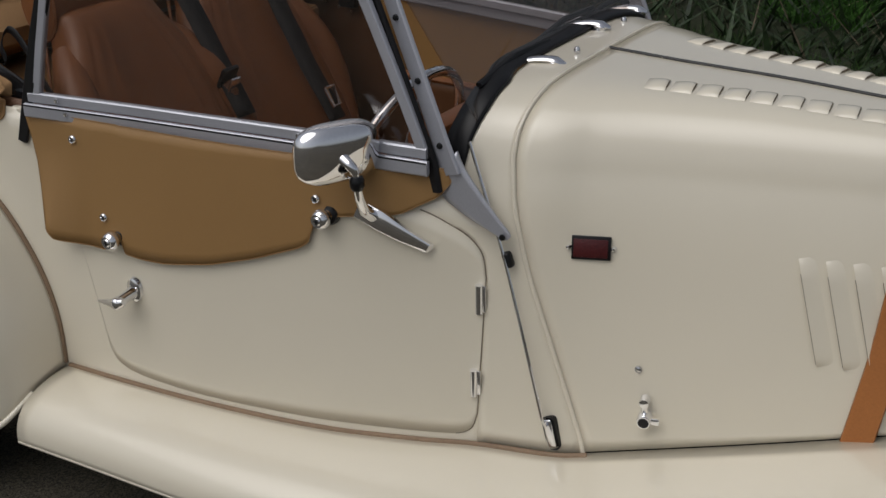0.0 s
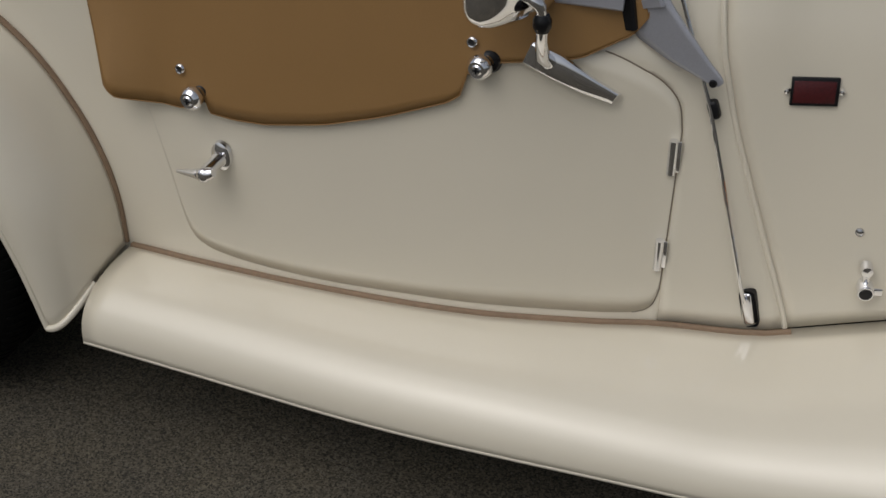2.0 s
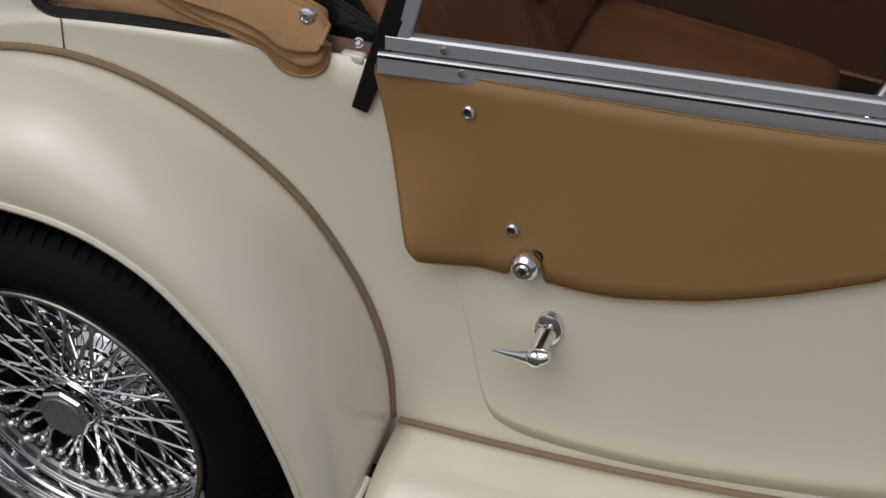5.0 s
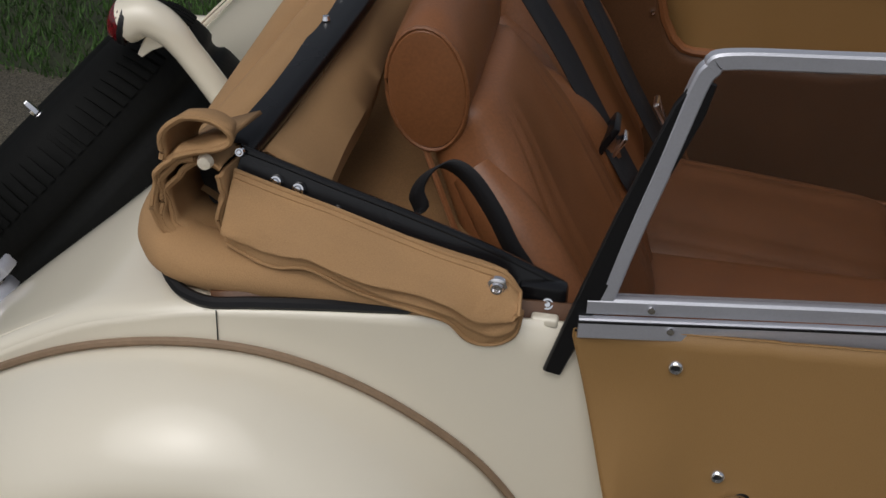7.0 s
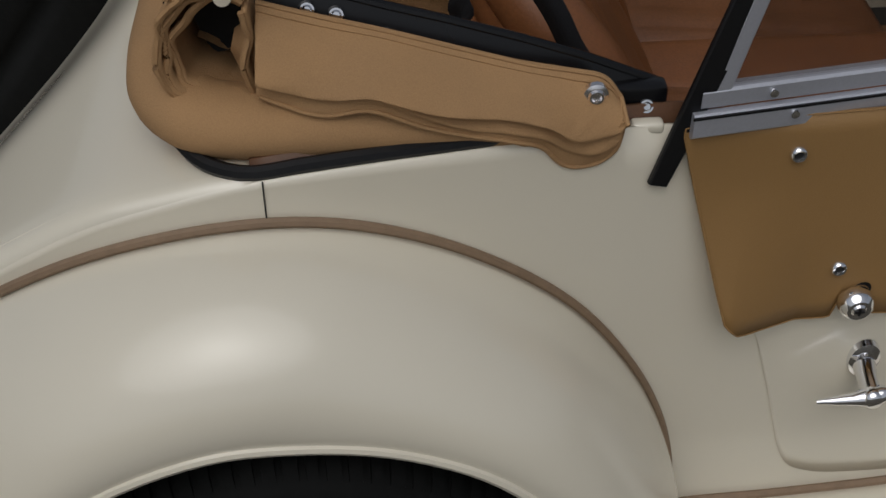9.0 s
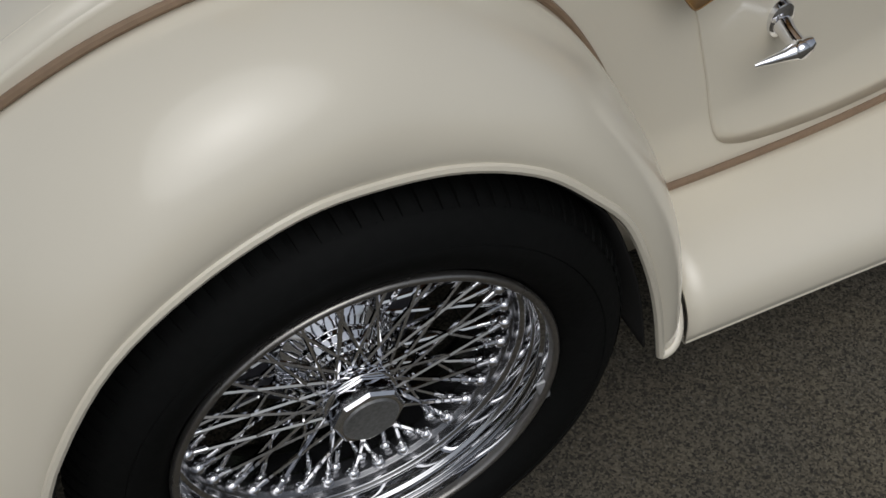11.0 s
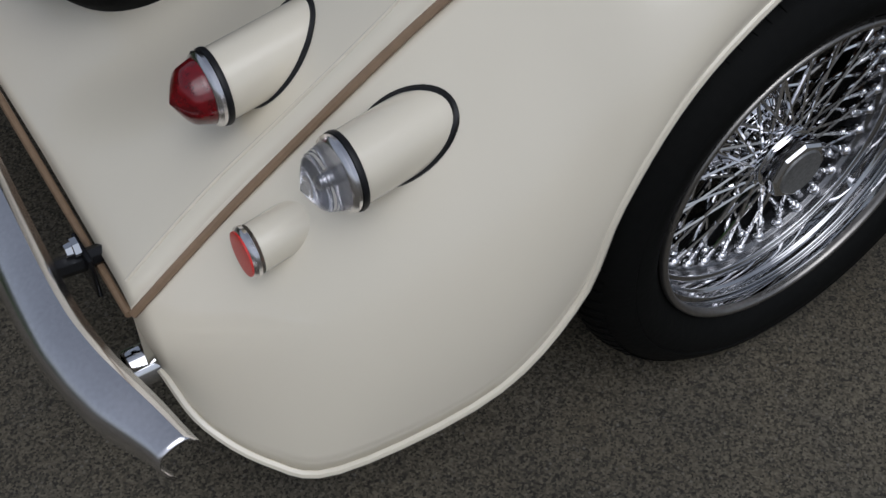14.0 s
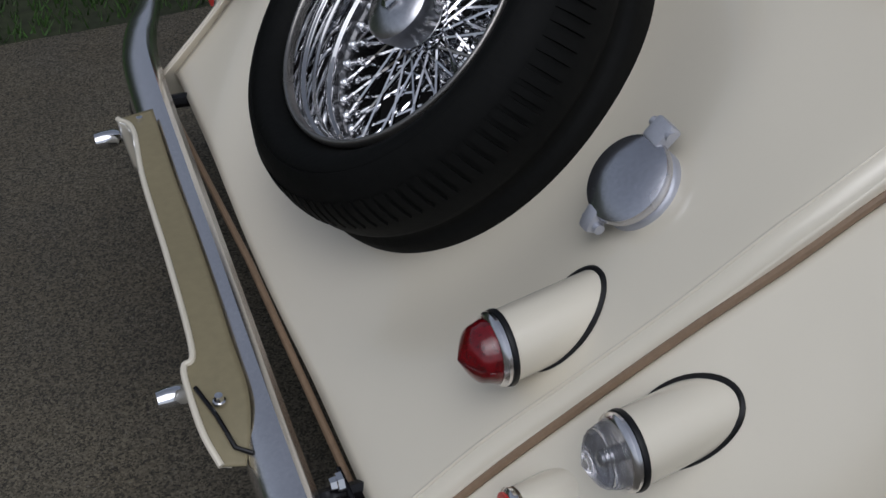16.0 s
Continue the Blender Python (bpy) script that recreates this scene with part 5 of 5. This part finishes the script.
    for x, y, z, k in ((.036, .238, .916, 1), (.060, .238, .910, 1), (.102, .237, .892, .5), (.331, .229, .808, 1), (.328, .229, .785, 1), (-.002, .240, .946, .7)):
        part("frame_rivet", lathe([(0, -.006), (.003, -.006), (.0045, -.004), (.0062, -.004), (.0078, .002)], 14), CHROME, hood, at=Matrix.Translation(flip([(x, y, z)], side)[0]) @ Matrix.Rotation(radians(-25 if not side else 205), 4, "X") @ Matrix.Scale(k, 4))
bow = [(-.022, .262, .930), (-.008, .36, .936), (.014, .58, .940), (.022, YC, .942)]
bow = bow + [(x, 2 * YC - y, z) for x, y, z in reversed(bow[:-1])]
bow_rows = []
for q in spline(bow, 40):
    bow_rows.append([q + Vector((.028 * math.copysign(abs(math.cos(a)) ** .6, math.cos(a)), 0, .013 * math.copysign(abs(math.sin(a)) ** .6, math.sin(a)))) for a in [2 * math.pi * k / 20 for k in range(20)]])
part("frame_bow", grid(bow_rows, close_v=True), BLACKPAINT, hood, "black painted hood bow", at=Matrix())
for y in (.56, .64, 2 * YC - .64, 2 * YC - .56):
    part("bow_screw", lathe([(0, .006), (.004, .005), (.006, 0)], 10, axis="Z"), CHROME, hood, at=Matrix.Translation((.008, y, .954)))
back = spline([(-.042, .27, .905), (-.022, .45, .911), (-.004, YC, .916), (-.022, 1.08, .911), (-.042, 1.26, .905)], 40)
part("hood_roll", pillow_tube(back, [.033] * 40, [.044] * 40, 30, 5, .07, 2.1), CANVAS, hood, "rolled canvas behind the bow", at=Matrix())
rows = []
for i in range(40):
    y = .285 + (2 * YC - .57) * i / 39
    w = .006 * noise.noise(Vector((y * 9, 1, 2)))
    c = abs(y - YC) / .48
    e = .010 * noise.noise(Vector((y * 5, 1, 2)))
    rows.append([(-.005, y, .915), (.032 - .02 * c, y, .924 + w), (.056 - .015 * c + e, y, .904 + w), (.070 + e, y, .868), (.064 + e, y, .835), (.02, y, .80)])
sheet(rows, "hood_lining", CANVAS, hood, "tan canvas lining", thick=.004, at=Matrix())
for side in (0, 1):
    part("cockpit_capping", box((.030, .014, .012), flip([(.330, .214, .797)], side)[0], .004, 3), PAINT, car)

# ---- high brake lamp on a stalk ----
STALK = [(-.305, .672, .871), (-.278, .672, .879), (-.247, .672, .864), (-.216, .672, .825), (-.181, .672, .774), (-.144, .672, .715)]
LAMP_AT = Matrix.Translation((-.307, .672, .870)) @ Matrix.Rotation(radians(12), 4, "Y")
stalk = part("brake_lamp", tube(spline(STALK, 26), .028, 20, radii=[.032 - .012 * min(1, i / 14) for i in range(26)]), PAINT, car, "cream stalk with red high brake lamp")
part("lens", lathe([(.031, .004), (.0315, -.006), (.027, -.016), (.016, -.022), (0, -.024)], 24, axis="X"), RED, stalk, "red domed lens", at=LAMP_AT)
part("lens_ring", lathe([(.030, .008), (.0335, .006), (.0335, -.001), (.030, -.002)], 24, axis="X"), BLACK, stalk, at=LAMP_AT)
part("stalk_fin", bar([(-.262, .672, .850), (-.279, .672, .836), (-.292, .672, .820)], .02, .006, (0, 1, 0), widths=[.03, .018, .008]), PAINT, stalk, at=Matrix())

# ---- body joint line ----
part("panel_joint", tube([(-.009, side_y(-.009, z) - .0012, z) for z in (.768, .785, .80, .806)], .0007, 6), DARK, car, "thin dark panel joint")
part("tail_beading", tube([(-.731, .243, .283), (-.726, YC, .296), (-.731, 2 * YC - .243, .283)], .005, 8), BEAD, car, "brown piping along the tail edge")
for side in (0, 1):
    crest = [(x, side_y(x, rail_z(x)) + .024, rail_z(x) + .0075) for x in np.linspace(-.720, -.16, 40)]
    part("tail_edge", tube(flip(crest, side), .0022, 8, radii=[.0022 * min(1.0, .2 + .06 * (39 - i)) for i in range(40)]), PAINT, car)


# ---- grass and bank beyond the car ----
def blades(name, n, area, h0, h1, material, label, lean_=.5, base=None, slim=.07):
    rng = np.random.default_rng(7)
    x = rng.uniform(area[0], area[1], n)
    y = rng.uniform(area[2], area[3], n)
    z = np.array([base(a, b) for a, b in zip(x, y)]) if base else np.zeros(n)
    h = rng.uniform(h0, h1, n)
    a = rng.uniform(0, 2 * np.pi, n)
    lx, ly = rng.normal(0, lean_, n) * h, rng.normal(0, lean_, n) * h
    w = h * slim + .001
    v = np.empty((n, 3, 3))
    v[:, 0] = np.stack([x - w * np.cos(a), y - w * np.sin(a), z - .005], 1)
    v[:, 1] = np.stack([x + w * np.cos(a), y + w * np.sin(a), z - .005], 1)
    v[:, 2] = np.stack([x + lx, y + ly, z + h], 1)
    me = bpy.data.meshes.new(name)
    me.from_pydata(v.reshape(-1, 3).tolist(), [], np.arange(3 * n).reshape(-1, 3).tolist())
    me.materials.append(material)
    ob = new(name, me)
    return tagged(ob, label, "plants", kind="stuff")


GRASS = mat("grass_green", (0.040, 0.095, 0.014), 0.75, vary=0.6, grain=55, blotch=2.5)
SOIL = mat("grassy_soil", (0.022, 0.028, 0.011), 0.95, vary=0.5, grain=60, blotch=4, bump=0.6)
LEAF = mat("bank_leaves", (0.020, 0.040, 0.011), 0.6, vary=0.8, grain=30, blotch=3)
WEED = mat("fresh_weed_green", (0.055, 0.150, 0.020), 0.7, vary=0.5, grain=55, blotch=6)
TWIG = mat("dry_twigs", (0.11, 0.085, 0.055), 0.8, vary=0.4, grain=60)


def bank_z(x, y):
    e = min(1.0, max(0.0, (y - 2.02 - .06 * math.sin(x * 2.3)) / .25))
    return .03 * e + max(0.0, y - 3.5) * .45 + .02 * noise.noise(Vector((x * 2, y * 2, 0))) * e - .012 * (1 - e)


verge = plane("verge", -9, 12, 1.98, 9.0, 120, 60, bank_z, SOIL)
tagged(verge, "rough grass verge rising to a bank", "verge", kind="structure")
blades("grass", 90000, (-3.5, 5, 2.04, 3.75), .014, .042, GRASS, "short fine green lawn grass", lean_=.45, base=bank_z)
blades("bank_undergrowth", 30000, (-4.5, 8, 3.55, 7.0), .05, .20, LEAF, "dark tangled undergrowth on the bank", lean_=1.0, base=bank_z)
blades("fresh_weeds", 2500, (.60, 1.02, 3.86, 4.26), .03, .09, WEED, "bright green weeds on the bank", lean_=.8, base=bank_z)
blades("dry_twigs", 1500, (-1.0, 5, 3.6, 6.5), .12, .45, TWIG, "thin dry twigs in the undergrowth", lean_=1.2, base=bank_z, slim=.012)
